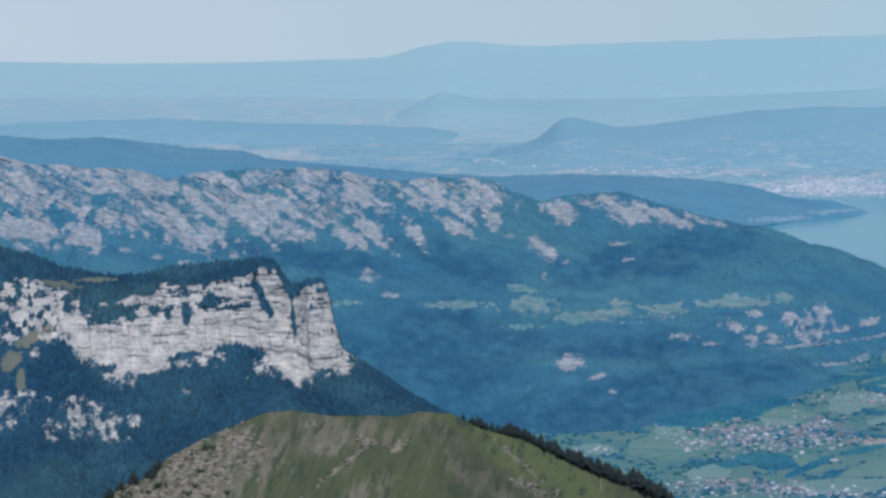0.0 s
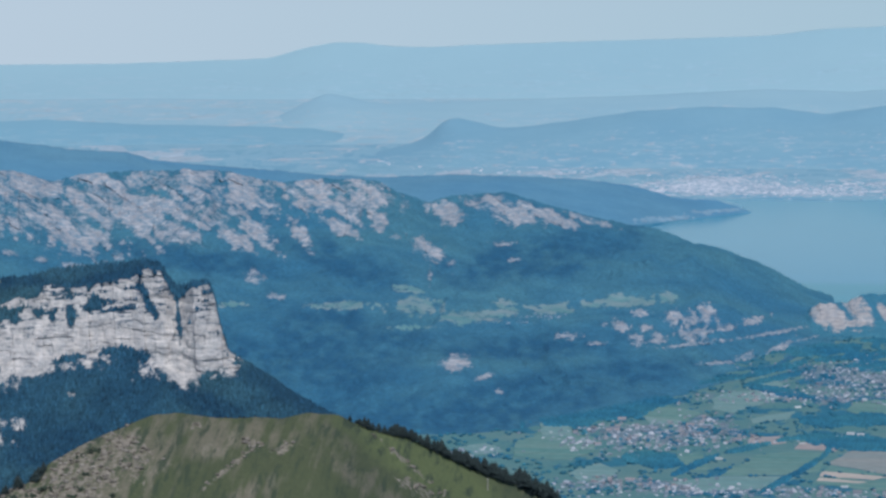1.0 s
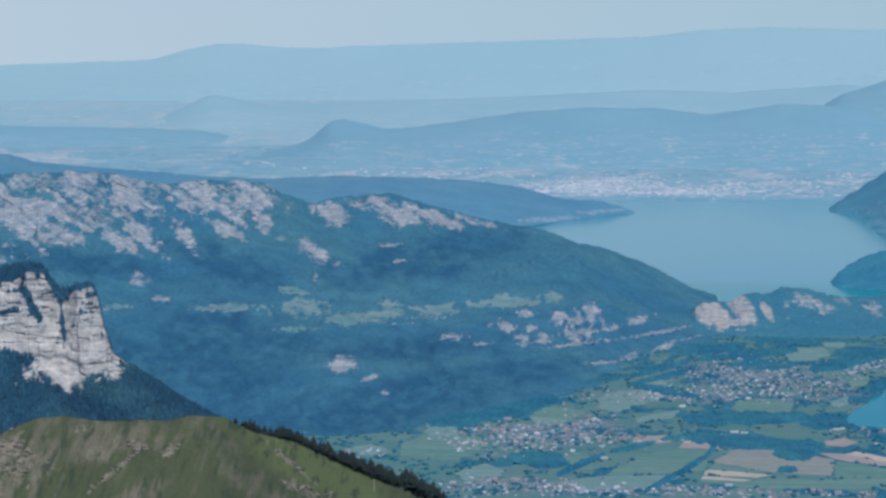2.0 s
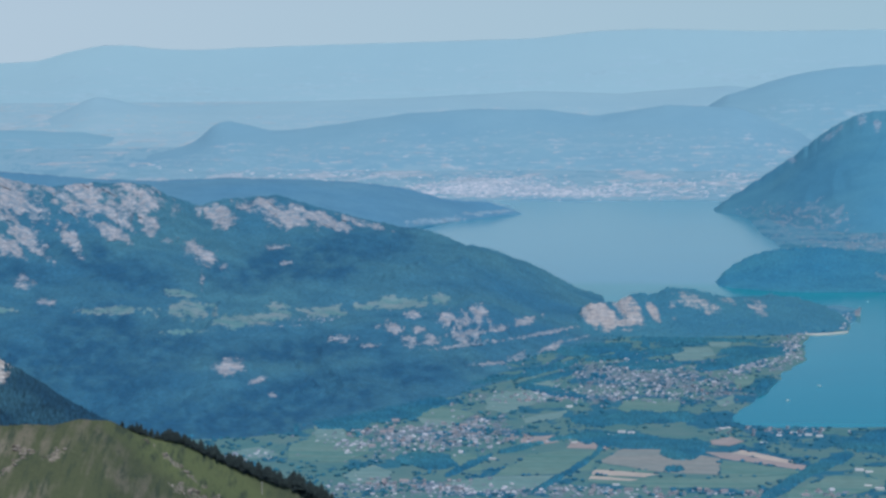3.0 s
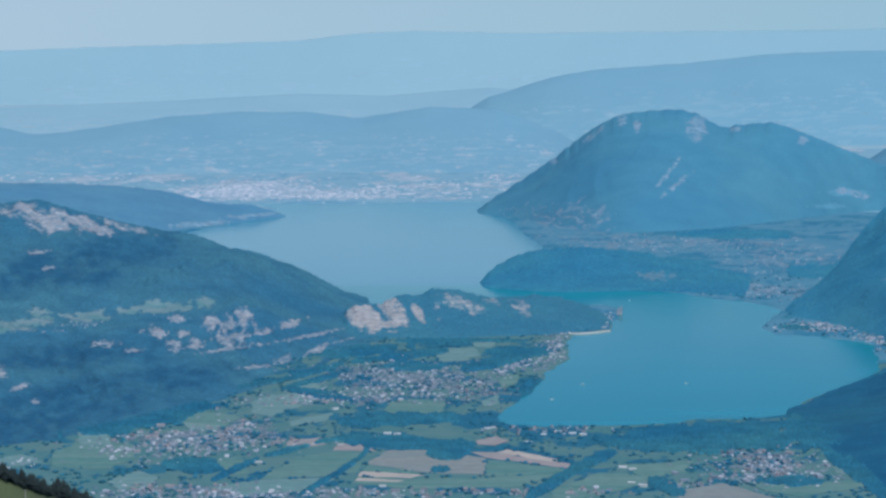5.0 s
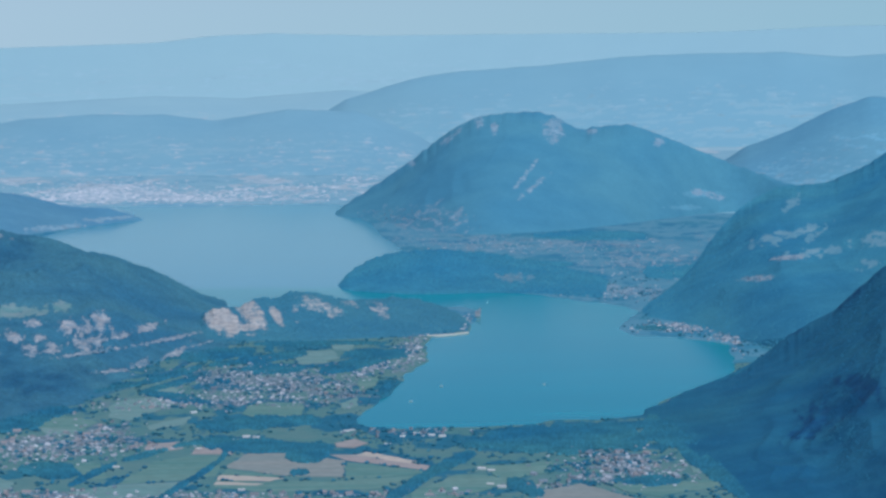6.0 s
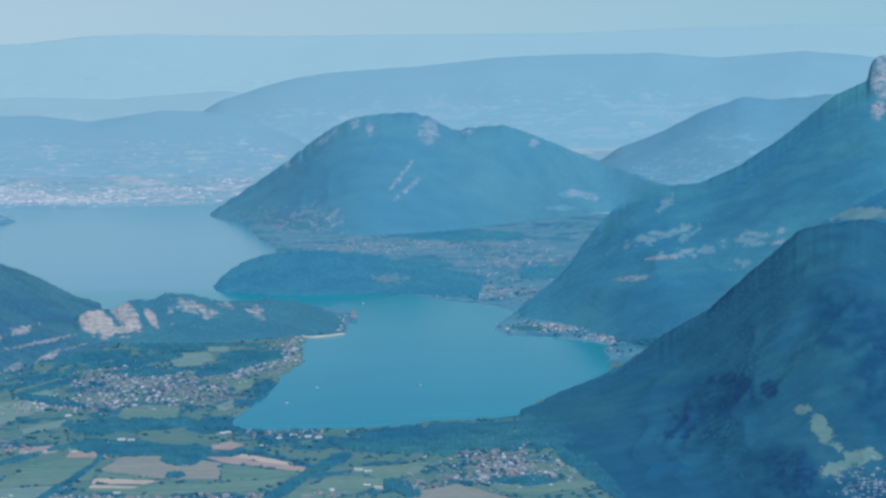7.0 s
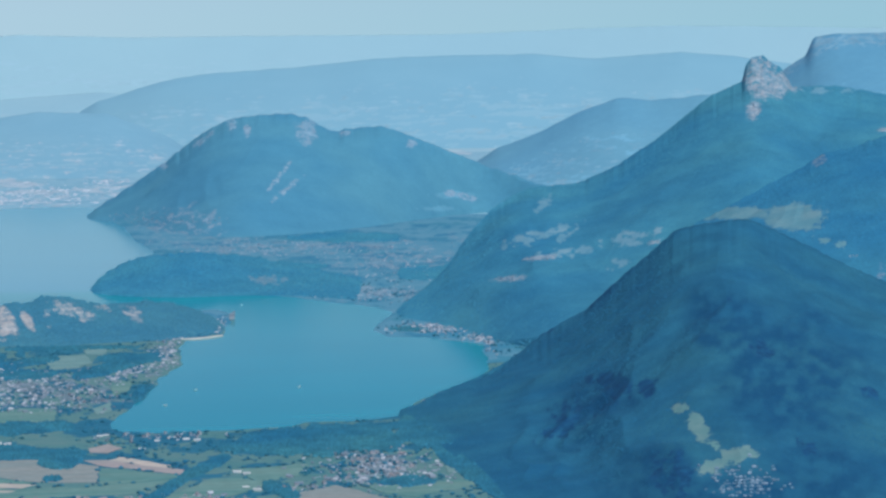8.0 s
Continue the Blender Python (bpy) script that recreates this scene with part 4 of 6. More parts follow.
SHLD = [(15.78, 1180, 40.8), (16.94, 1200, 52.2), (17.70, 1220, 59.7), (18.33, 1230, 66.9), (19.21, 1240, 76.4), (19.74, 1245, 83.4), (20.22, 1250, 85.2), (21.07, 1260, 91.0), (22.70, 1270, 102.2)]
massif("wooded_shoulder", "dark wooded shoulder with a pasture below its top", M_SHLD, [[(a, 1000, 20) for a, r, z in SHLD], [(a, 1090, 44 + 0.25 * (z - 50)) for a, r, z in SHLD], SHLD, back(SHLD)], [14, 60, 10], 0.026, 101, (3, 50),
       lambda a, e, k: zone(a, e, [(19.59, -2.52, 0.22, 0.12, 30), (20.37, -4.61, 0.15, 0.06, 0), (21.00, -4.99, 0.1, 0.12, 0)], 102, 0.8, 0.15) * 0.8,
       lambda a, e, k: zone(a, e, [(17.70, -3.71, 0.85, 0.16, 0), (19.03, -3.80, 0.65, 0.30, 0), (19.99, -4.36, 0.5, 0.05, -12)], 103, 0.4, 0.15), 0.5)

EAST = [(9.83, 907, 0.5), (10.35, 930, 0.5), (11.00, 950, 3.0), (11.85, 1000, 2.9), (12.12, 1035, 3.7), (12.40, 1034, 5.4), (13.34, 1027, 17.9), (14.37, 1020, 29.1), (15.14, 1010, 42.8), (15.91, 1002, 54.8), (16.42, 1000, 62.8), (17.06, 1000, 65.1), (17.60, 1000, 66.3), (17.96, 1000, 67.1),
        (18.47, 1006, 63.3), (19.23, 1012, 56.7), (20.25, 1016, 47.4), (21.10, 1020, 40.5), (22.75, 1030, 30.0)]
E_FOOT = [(9.83, 904, 0.5), (10.29, 900, 0.5), (10.68, 860, 0.5), (11.26, 795, 0.5), (12.17, 742, 0.5), (13.21, 675, 0.5), (16.46, 647, 0.5), (22.84, 650, 0.5)]


def east_crag_shade(a, e, k):
    """Crags among the trees, their shade painted in as dark blue."""
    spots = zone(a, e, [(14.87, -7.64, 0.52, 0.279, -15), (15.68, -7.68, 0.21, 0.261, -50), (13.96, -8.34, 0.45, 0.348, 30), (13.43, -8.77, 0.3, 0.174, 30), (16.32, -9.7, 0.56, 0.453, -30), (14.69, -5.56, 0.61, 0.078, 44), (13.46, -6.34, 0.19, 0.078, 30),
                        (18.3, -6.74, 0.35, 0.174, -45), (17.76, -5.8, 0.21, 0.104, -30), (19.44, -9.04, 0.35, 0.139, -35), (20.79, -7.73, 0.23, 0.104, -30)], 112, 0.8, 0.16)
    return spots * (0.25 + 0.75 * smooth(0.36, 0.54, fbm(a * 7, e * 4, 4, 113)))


# Darkened patches painted for the shade over the slope's right side.
def east_shade(a, e, k):
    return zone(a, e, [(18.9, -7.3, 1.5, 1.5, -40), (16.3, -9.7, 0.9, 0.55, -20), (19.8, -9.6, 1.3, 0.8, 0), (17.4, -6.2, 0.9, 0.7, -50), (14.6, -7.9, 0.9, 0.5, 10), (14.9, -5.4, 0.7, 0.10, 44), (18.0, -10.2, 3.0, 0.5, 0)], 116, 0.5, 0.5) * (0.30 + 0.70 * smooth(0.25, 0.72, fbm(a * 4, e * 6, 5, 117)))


massif("east_slope", "steep wooded mountain slope, haze and shade in its dark blue colour", M_EAST, [shifted(E_FOOT, -5, -1), E_FOOT, EAST, back(EAST, 0.9)], [4, 130, 14], 0.024, 111, (8, 55),
       east_crag_shade,
       lambda a, e, k: zone(a, e, [(16.51, -8.13, 0.22, 0.09, 0), (16.91, -8.57, 0.40, 0.22, -58), (17.30, -8.96, 0.25, 0.10, -25), (17.89, -9.14, 0.48, 0.17, 10), (17.25, -9.44, 0.36, 0.14, 18), (10.48, -8.70, 0.3, 0.15, 30)], 114, 0.6, 0.15), 0.5, broad=0.9, fine=0.06, hold=10, bare=0.85, tone_zone=east_shade)

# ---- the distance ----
FAR = [("lake_end_hills", "low hills behind the lakeside town, haze painted into their blue", M_FAR1, 2900, 2600,
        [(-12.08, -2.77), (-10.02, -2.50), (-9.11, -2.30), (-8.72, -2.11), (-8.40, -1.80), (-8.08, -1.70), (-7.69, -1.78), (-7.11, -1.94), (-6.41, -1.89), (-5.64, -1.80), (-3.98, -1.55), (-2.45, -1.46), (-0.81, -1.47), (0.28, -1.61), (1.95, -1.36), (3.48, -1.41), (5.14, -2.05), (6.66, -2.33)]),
       ("plateau_hills", "rolling wooded plateau, paled in colour for haze", M_FAR2, 3250, 3000,
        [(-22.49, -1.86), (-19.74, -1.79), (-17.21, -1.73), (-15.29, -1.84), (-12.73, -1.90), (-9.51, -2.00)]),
       ("eastern_foothill", "wooded foothill beyond the lake, coloured blue for haze", M_FOOT, 2450, 2200,
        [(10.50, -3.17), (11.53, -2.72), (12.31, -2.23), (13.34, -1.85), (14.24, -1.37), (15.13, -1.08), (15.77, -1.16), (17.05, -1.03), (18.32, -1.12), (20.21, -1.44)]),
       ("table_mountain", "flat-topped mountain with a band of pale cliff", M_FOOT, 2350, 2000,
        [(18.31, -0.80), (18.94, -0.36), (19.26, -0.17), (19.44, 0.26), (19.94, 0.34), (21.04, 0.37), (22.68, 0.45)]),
       ("long_far_ridge", "long wooded ridge, paled in colour for haze", M_FAR2, 3500, 3100,
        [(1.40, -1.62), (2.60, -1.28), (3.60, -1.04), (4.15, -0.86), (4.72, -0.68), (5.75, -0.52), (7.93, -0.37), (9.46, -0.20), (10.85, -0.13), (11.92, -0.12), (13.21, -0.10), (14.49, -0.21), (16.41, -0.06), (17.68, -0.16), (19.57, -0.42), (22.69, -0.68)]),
       ("middle_far_hills", "low hills on the plain, coloured pale blue for haze", M_HAZY, 3700, 3300,
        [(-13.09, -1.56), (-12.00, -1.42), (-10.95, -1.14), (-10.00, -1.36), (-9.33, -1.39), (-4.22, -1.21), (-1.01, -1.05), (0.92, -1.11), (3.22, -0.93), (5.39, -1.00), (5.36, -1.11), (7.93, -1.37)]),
       ("horizon_range", "flat mountain range along the horizon, coloured pale blue for haze", M_FAR3, 4600, 4250,
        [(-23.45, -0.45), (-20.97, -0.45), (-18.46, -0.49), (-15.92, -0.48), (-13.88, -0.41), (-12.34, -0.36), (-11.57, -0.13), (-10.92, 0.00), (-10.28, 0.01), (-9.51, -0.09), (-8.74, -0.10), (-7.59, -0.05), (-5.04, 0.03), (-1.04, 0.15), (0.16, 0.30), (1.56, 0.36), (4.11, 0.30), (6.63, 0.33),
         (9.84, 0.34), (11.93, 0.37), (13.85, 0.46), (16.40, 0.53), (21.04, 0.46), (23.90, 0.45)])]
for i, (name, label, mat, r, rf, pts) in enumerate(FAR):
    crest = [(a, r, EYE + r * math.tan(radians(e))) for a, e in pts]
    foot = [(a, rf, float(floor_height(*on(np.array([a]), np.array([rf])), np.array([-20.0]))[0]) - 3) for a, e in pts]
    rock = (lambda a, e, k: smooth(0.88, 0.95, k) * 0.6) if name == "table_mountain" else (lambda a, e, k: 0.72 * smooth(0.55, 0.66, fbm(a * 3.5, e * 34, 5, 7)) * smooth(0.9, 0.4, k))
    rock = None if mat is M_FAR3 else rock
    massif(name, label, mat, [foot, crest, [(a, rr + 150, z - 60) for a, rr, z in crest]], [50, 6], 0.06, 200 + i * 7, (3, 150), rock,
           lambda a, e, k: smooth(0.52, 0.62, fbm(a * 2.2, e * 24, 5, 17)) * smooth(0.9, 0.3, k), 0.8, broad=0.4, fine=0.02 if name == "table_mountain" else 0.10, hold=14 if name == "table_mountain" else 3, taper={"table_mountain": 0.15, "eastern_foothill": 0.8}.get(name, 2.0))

# ---- trees and woods ----
def spot(name, az, el):
    """The place on a sheet's near side that lies at this bearing and elevation angle."""
    X, Y, Z, A, E, K = SHEETS[name][:6]
    j = int(np.argmin(np.abs(A[0] - az)))
    i = int(np.argmin(np.where(K[:, j] <= SHEETS[name][8], np.abs(E[:, j] - el), 99)))
    return X[i, j], Y[i, j], Z[i, j]


def ground_at(az, el):
    r = (EYE - 0.6) / math.tan(radians(-el))
    x, y = on(az, r)
    return float(x), float(y)


def joined(name, V, F, material, label, category, smooth_faces=False, tone_zone=None):
    """One mesh from equal copies: V (n, verts, 3), F (faces, corners) of one copy. The last argument says how far each
    copy is darkened.
    """
    n, k = V.shape[:2]
    q = (F[None] + (np.arange(n) * k)[:, None, None]).reshape(-1, F.shape[1])
    mesh = bpy.data.meshes.new(name)
    mesh.vertices.add(n * k)
    mesh.vertices.foreach_set("co", V.ravel())
    mesh.loops.add(q.size)
    mesh.loops.foreach_set("vertex_index", q.ravel().astype(np.int32))
    mesh.polygons.add(len(q))
    mesh.polygons.foreach_set("loop_start", np.arange(0, q.size, F.shape[1], dtype=np.int32))
    mesh.polygons.foreach_set("use_smooth", np.full(len(q), smooth_faces))
    mesh.update(calc_edges=True)
    if tone_zone is not None:
        mesh.attributes.new("tone_zone", "FLOAT", "POINT").data.foreach_set("value", np.repeat(tone_zone, k).astype(np.float32))
    mesh.materials.append(material)
    ob = new(name, mesh)
    return tagged(ob, label, category, kind="stuff")


def spruces(P, h, w, seed):
    """Small five-sided spruces at P, heights h, widths w."""
    rng = np.random.default_rng(seed)
    n = len(P)
    a = rng.uniform(0, 6.3, n)[:, None] + np.arange(5) * (2 * math.pi / 5)
    k = rng.uniform(0.75, 1.25, (n, 5))
    ring = np.stack([P[:, None, 0] + w[:, None] * k * np.cos(a), P[:, None, 1] + w[:, None] * k * np.sin(a), P[:, None, 2] + h[:, None] * rng.uniform(0.0, 0.2, (n, 5))], -1)
    apex = P + np.stack([rng.normal(0, 0.05, n) * w, rng.normal(0, 0.05, n) * w, h], -1)
    V = np.concatenate([ring, apex[:, None]], 1)
    F = np.array([[i, (i + 1) % 5, 5] for i in range(5)])
    return V, F


def crowns(P, h, w, seed):
    """Broad uneven crowns: a ring, an upper ring and a top."""
    rng = np.random.default_rng(seed)
    n = len(P)
    a = rng.uniform(0, 6.3, n)[:, None] + np.arange(6) * (2 * math.pi / 6)
    def ring(f, z):
        k = rng.uniform(0.7, 1.25, (n, 6)) * f
        return np.stack([P[:, None, 0] + w[:, None] * k * np.cos(a), P[:, None, 1] + w[:, None] * k * np.sin(a), P[:, None, 2] + h[:, None] * (z + rng.uniform(-0.08, 0.08, (n, 6)))], -1)
    apex = P + np.stack([np.zeros(n), np.zeros(n), h], -1)
    V = np.concatenate([ring(0.75, 0.05), ring(1.0, 0.5), apex[:, None]], 1)
    F = []
    for i in range(6):
        j = (i + 1) % 6
        F += [[i, j, 6 + j], [i, 6 + j, 6 + i], [6 + i, 6 + j, 12]]
    return V, np.array(F)


def clothe(name, sheet, count, height, material, label, seed, shape=spruces, slim=0.28, kmin=0.15, sink=0.45):
    """Woods on a sheet, leaving its rock and grass bare."""
    X, Y, Z, A, E, K, rock, meadow, top, tone_zone = SHEETS[sheet]
    rng = np.random.default_rng(seed)
    i = rng.uniform(0, X.shape[0] - 1.001, count)
    j = rng.uniform(0, X.shape[1] - 1.001, count)
    i0, j0 = i.astype(int), j.astype(int)
    fi, fj = i - i0, j - j0
    def at(M):
        return (M[i0, j0] * (1 - fj) + M[i0, j0 + 1] * fj) * (1 - fi) + (M[i0 + 1, j0] * (1 - fj) + M[i0 + 1, j0 + 1] * fj) * fi
    x, y, z, k = at(X), at(Y), at(Z), at(K)
    keep = (at(rock) < 0.33 + rng.uniform(-0.15, 0.15, count)) & (at(meadow) < 0.35) & (k > kmin) & (k < top + 0.3) & (z > 0.3)
    keep &= rng.uniform(0, 1, count) < 0.35 + 0.9 * fbm(x / (height * 12), y / (height * 12), 3, seed)
    P = np.stack([x, y, z - sink * height], -1)[keep]
    h = height * rng.uniform(0.6, 1.3, len(P))
    V, F = shape(P, h, h * slim * rng.uniform(0.8, 1.3, len(P)), seed)
    return joined(name, V, F, material, label, "forest", True, at(tone_zone)[keep])


def leaf(name, wood, grain=2.2, vary=0.13, spread=0.22):
    """Crowns in the same haze-blued, drifting greens as the ground below, each a little lighter or darker."""
    m, t, b = shader(name)
    g = t.nodes.new("ShaderNodeNewGeometry")
    c = mix(t, 1.0, woods(t, wood, grain, spread), ramp(t, g.outputs["Random Per Island"], 0.0, (1 - vary,) * 3, 1.0, (1 + vary,) * 3), "MULTIPLY")
    t.links.new(c, b.inputs["Base Color"])
    b.inputs["Roughness"].default_value = 0.9
    b.inputs["Specular IOR Level"].default_value = 0.2
    return m


clothe("spruce_forest", "cliff_mountain", 60000, 0.95, leaf("spruce_needles", W_CLIFF, 1.0, 0.38, 0.5), "dense dark spruce forest round the pale cliff", 1, sink=0.25)
CANOPY = dict(shape=spruces, slim=0.85, sink=0.66)
clothe("ridge_forest", "long_ridge", 110000, 1.15, leaf("ridge_leaves", W_RIDGE), "dense mixed forest covering the long ridge", 2, **CANOPY)
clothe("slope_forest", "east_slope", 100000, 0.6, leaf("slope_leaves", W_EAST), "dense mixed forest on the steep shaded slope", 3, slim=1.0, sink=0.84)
clothe("shoulder_forest", "wooded_shoulder", 30000, 1.15, leaf("shoulder_leaves", W_SHLD), "dense forest on the mountain shoulder", 4, **CANOPY)
clothe("spur_forest", "quarried_spur", 16000, 1.1, leaf("spur_leaves", W_SPUR), "mixed woods on the quarried spur", 5, **CANOPY)
clothe("cape_forest", "wooded_cape", 16000, 1.3, leaf("cape_leaves", W_CAPE), "woods covering the low cape", 6, **CANOPY)
clothe("high_forest", "rock_tooth_mountain", 60000, 0.8, leaf("high_leaves", W_DENT), "forest on the slopes below the rock tooth", 7, slim=0.95, sink=0.78)

# woods and hedgerows on the valley floor
def valley_wood(name, spots, count, height, material, label, seed, warp=0.5):
    rng = np.random.default_rng(seed)
    area = np.array([s[2] * s[3] for s in spots])
    pick = rng.choice(len(spots), count, p=area / area.sum())
    sp = np.array(spots)[pick]
    u, v = rng.uniform(-1.2, 1.2, count) * sp[:, 2], rng.uniform(-1.2, 1.2, count) * sp[:, 3]
    c, s = np.cos(np.radians(sp[:, 4])), np.sin(np.radians(sp[:, 4]))
    az, el = sp[:, 0] + u * c - v * s, sp[:, 1] + u * s + v * c
    keep = zone(az, el, spots, 5, warp, 0.3) > 0.5
    r = (EYE - 0.6) / np.tan(np.radians(-el))
    x, y = on(az, r)
    d = lake_depth(x, y)
    keep &= d < -1.0
    x, y, d = x[keep], y[keep], d[keep]
    P = np.stack([x, y, floor_height(x, y, d) - 0.1], -1)
    h = height * rng.uniform(0.6, 1.3, len(P))
    V, F = spruces(P, h, h * 0.6, seed)
    return joined(name, V, F, material, label, "forest", True)


valley_wood("shore_woods", [w for w in VALLEY_WOODS if w[1] > -5.8], 14000, 1.1, leaf("shore_leaves", W_CAPE), "woods between the villages on the far lake shore", 15)
valley_wood("valley_woods", [w for w in VALLEY_WOODS if w[1] <= -5.8], 110000, 0.95, leaf("valley_leaves", W_VALLEY, 1.4, 0.26, 0.34), "dark broadleaf woods and hedgerows on the valley floor", 11)
def bm_object(name, bm, material, parent=None, label=""):
    mesh = bpy.data.meshes.new(name)
    bm.to_mesh(mesh)
    bm.free()
    mesh.materials.append(material)
    ob = new(name, mesh)
    if parent:
        ob.parent = parent
    if label:
        ob["label"] = label
    return ob


part = bm_object
M_BARK = plain("bark", (0.10, 0.08, 0.065))
M_NEEDLE = plain("near_needles", (0.020, 0.034, 0.034), 0.9, 0.45, 0.15)


def conifer(seed, h):
    """A spruce: tapered trunk and whorls of drooping branches with gaps."""
    rng = random.Random(seed)
    root = new("conifer")
    bm = bmesh.new()
    bmesh.ops.create_cone(bm, cap_ends=True, segments=7, radius1=0.045 * h, radius2=0.008 * h, depth=h * 0.9, matrix=Matrix.Translation((0, 0, h * 0.45)))
    part("trunk", bm, M_BARK, root)
    bm = bmesh.new()
    levels = 9
    for i in range(levels):
        f = i / (levels - 1)
        z = h * (0.12 + 0.80 * f)
        rad = h * 0.34 * (1 - f) ** 0.7 + 0.02 * h
        tip = bm.verts.new((0, 0, z + h * 0.15))
        ring = []
        for k in range(11):
            a = 2 * math.pi * (k + rng.uniform(-0.3, 0.3)) / 11
            q = rad * (rng.uniform(0.85, 1.2) if k % 2 else rng.uniform(0.35, 0.65))
            ring.append(bm.verts.new((q * math.cos(a), q * math.sin(a), z - h * (0.05 if k % 2 else -0.01) + rng.uniform(-0.015, 0.015) * h)))
        for k in range(11):
            bm.faces.new((ring[k], ring[(k + 1) % 11], tip))
    part("crown", bm, M_NEEDLE, root)
    return tagged(root, "dark green spruce on the edge of the grassy summit", "tree", "spruces on the summit edge")


kinds = [conifer(k, 1.0) for k in range(5)]
rng = random.Random(5)
first = set()
crest_az = [p[0] for p in HILL]


def plant(az, dr, h):
    r = np.interp(az, crest_az, [p[1] for p in HILL]) + dr
    X, Y, Z, A = SHEETS["grassy_summit"][:4]
    j = int(np.argmin(np.abs(A[0] - az)))
    i = int(np.argmin(np.abs(np.hypot(X[:, j], Y[:, j]) - r)))
    k = rng.randrange(5)
    m = pose(X[i, j], Y[i, j], Z[i, j] - 0.06 * h, rng.uniform(-3, 3), rng.uniform(-3, 3), rng.uniform(0, 360)) @ Matrix.Diagonal((h * rng.uniform(1.2, 2.0), h * rng.uniform(1.2, 1.8), h, 1))
    if k not in first:
        first.add(k)
        kinds[k].matrix_world = m
        return
    ob = copy_thing(kinds[k], Matrix.Identity(4))
    ob.matrix_world = m


SPRUCES = [(-10.60, -8.56, -10.21, -8.69, 16, 0.5), (-10.21, -8.69, -9.49, -8.95, 40, 0.75), (-9.62, -8.95, -8.84, -9.20, 44, 0.95), (-8.81, -9.26, -8.19, -9.45, 40, 1.15), (-8.19, -9.58, -6.89, -9.95, 84, 1.3),
           (-6.89, -9.95, -5.72, -10.34, 50, 1.6), (-13.39, -8.49, -12.61, -8.50, 5, 0.22), (-15.92, -8.79, -15.46, -8.64, 7, 0.22), (-18.12, -9.90, -17.41, -9.47, 16, 0.8), (-18.83, -10.29, -18.05, -9.90, 18, 0.8)]
for a0, e0, a1, e1, count, h in SPRUCES:
    for _ in range(count):
        plant(rng.uniform(a0, a1), rng.uniform(-0.1, 0.4 + 1.2 * h), h * rng.choice((0.6, 0.8, 0.95, 1.1, 1.25)) * rng.uniform(0.85, 1.1))

# loose stones on the rocky flank
def stones(count, seed):
    X, Y, Z, A, E, K, rock = SHEETS["grassy_summit"][:7]
    r = np.random.default_rng(seed)
    i, j = r.integers(6, X.shape[0] - 14, count), r.integers(2, X.shape[1] - 2, count)
    keep = rock[i, j] > 0.22 + r.uniform(0, 0.3, count)
    i, j = i[keep], j[keep]
    P = np.stack([X[i, j] + r.uniform(-0.1, 0.1, len(i)), Y[i, j] + r.uniform(-0.1, 0.1, len(i)), Z[i, j] - 0.05], -1)
    h = 0.10 * r.uniform(0.5, 2.2, len(P)) ** 1.3
    return joined("loose_stones", *crowns(P, h, h * 0.9, seed), island("pale_stone_tones", (0.13, 0.112, 0.09), (0.30, 0.265, 0.225)), "pale loose stones scattered over the rocky grass flank", "stones")


stones(9000, 61)

# low shrubs on the rocky flank
M_SHRUB = plain("shrub_leaves", (0.045, 0.062, 0.040), 0.9, 0.4, 0.1)


def shrub(az, el, size, seed):
    x, y, z = spot("grassy_summit", az, el)
    r = random.Random(seed)
    bm = bmesh.new()
    for _ in range(16):
        p = Vector((r.gauss(0, 0.5), r.gauss(0, 0.5), abs(r.gauss(0.35, 0.25)))) * size
        bmesh.ops.create_icosphere(bm, subdivisions=1, radius=size * r.uniform(0.2, 0.42), matrix=Matrix.Translation(p) @ Matrix.Rotation(r.uniform(0, 6), 4, "Z") @ Matrix.Diagonal((1, 1.2, 0.8, 1)))
    for v in bm.verts:
        v.co += Vector((r.uniform(-1, 1), r.uniform(-1, 1), r.uniform(-1, 1))) * size * 0.09
    ob = bm_object("shrub", bm, M_SHRUB)
    ob.location = (x, y, z - 0.05)
    return tagged(ob, "low dark green shrub on the rocky grass slope", "shrub", "shrubs on the rocky flank")


for i, (a, e, q) in enumerate([(-16.37, -9.22, 0.42), (-16.48, -9.27, 0.3), (-16.76, -9.35, 0.26), (-16.63, -9.29, 0.2), (-16.57, -9.73, 0.35), (-16.35, -9.70, 0.4), (-16.25, -9.83, 0.3), (-16.70, -10.08, 0.4), (-16.48, -10.03, 0.3), (-16.28, -10.16, 0.35), (-17.48, -10.06, 0.45),
                               (-17.82, -10.18, 0.4), (-18.25, -10.25, 0.4), (-16.90, -10.24, 0.35), (-15.99, -10.21, 0.25)]):
    shrub(a, e, q, 40 + i)

# a pale post on the summit's grass
x, y, z = spot("grassy_summit", -7.37, -10.16)
bm = bmesh.new()
bmesh.ops.create_cone(bm, cap_ends=True, segments=8, radius1=0.07, radius2=0.05, depth=1.1, matrix=Matrix.Translation((0, 0, 0.5)))
bmesh.ops.create_cube(bm, size=1, matrix=Matrix.Translation((0, 0, 1.02)) @ Matrix.Diagonal((0.16, 0.16, 0.10, 1)))
post = bm_object("marker_post", bm, plain("weathered_wood", (0.30, 0.28, 0.24)))
post.location = (x, y, z)
tagged(post, "pale weathered wooden marker post standing in the grass", "post")

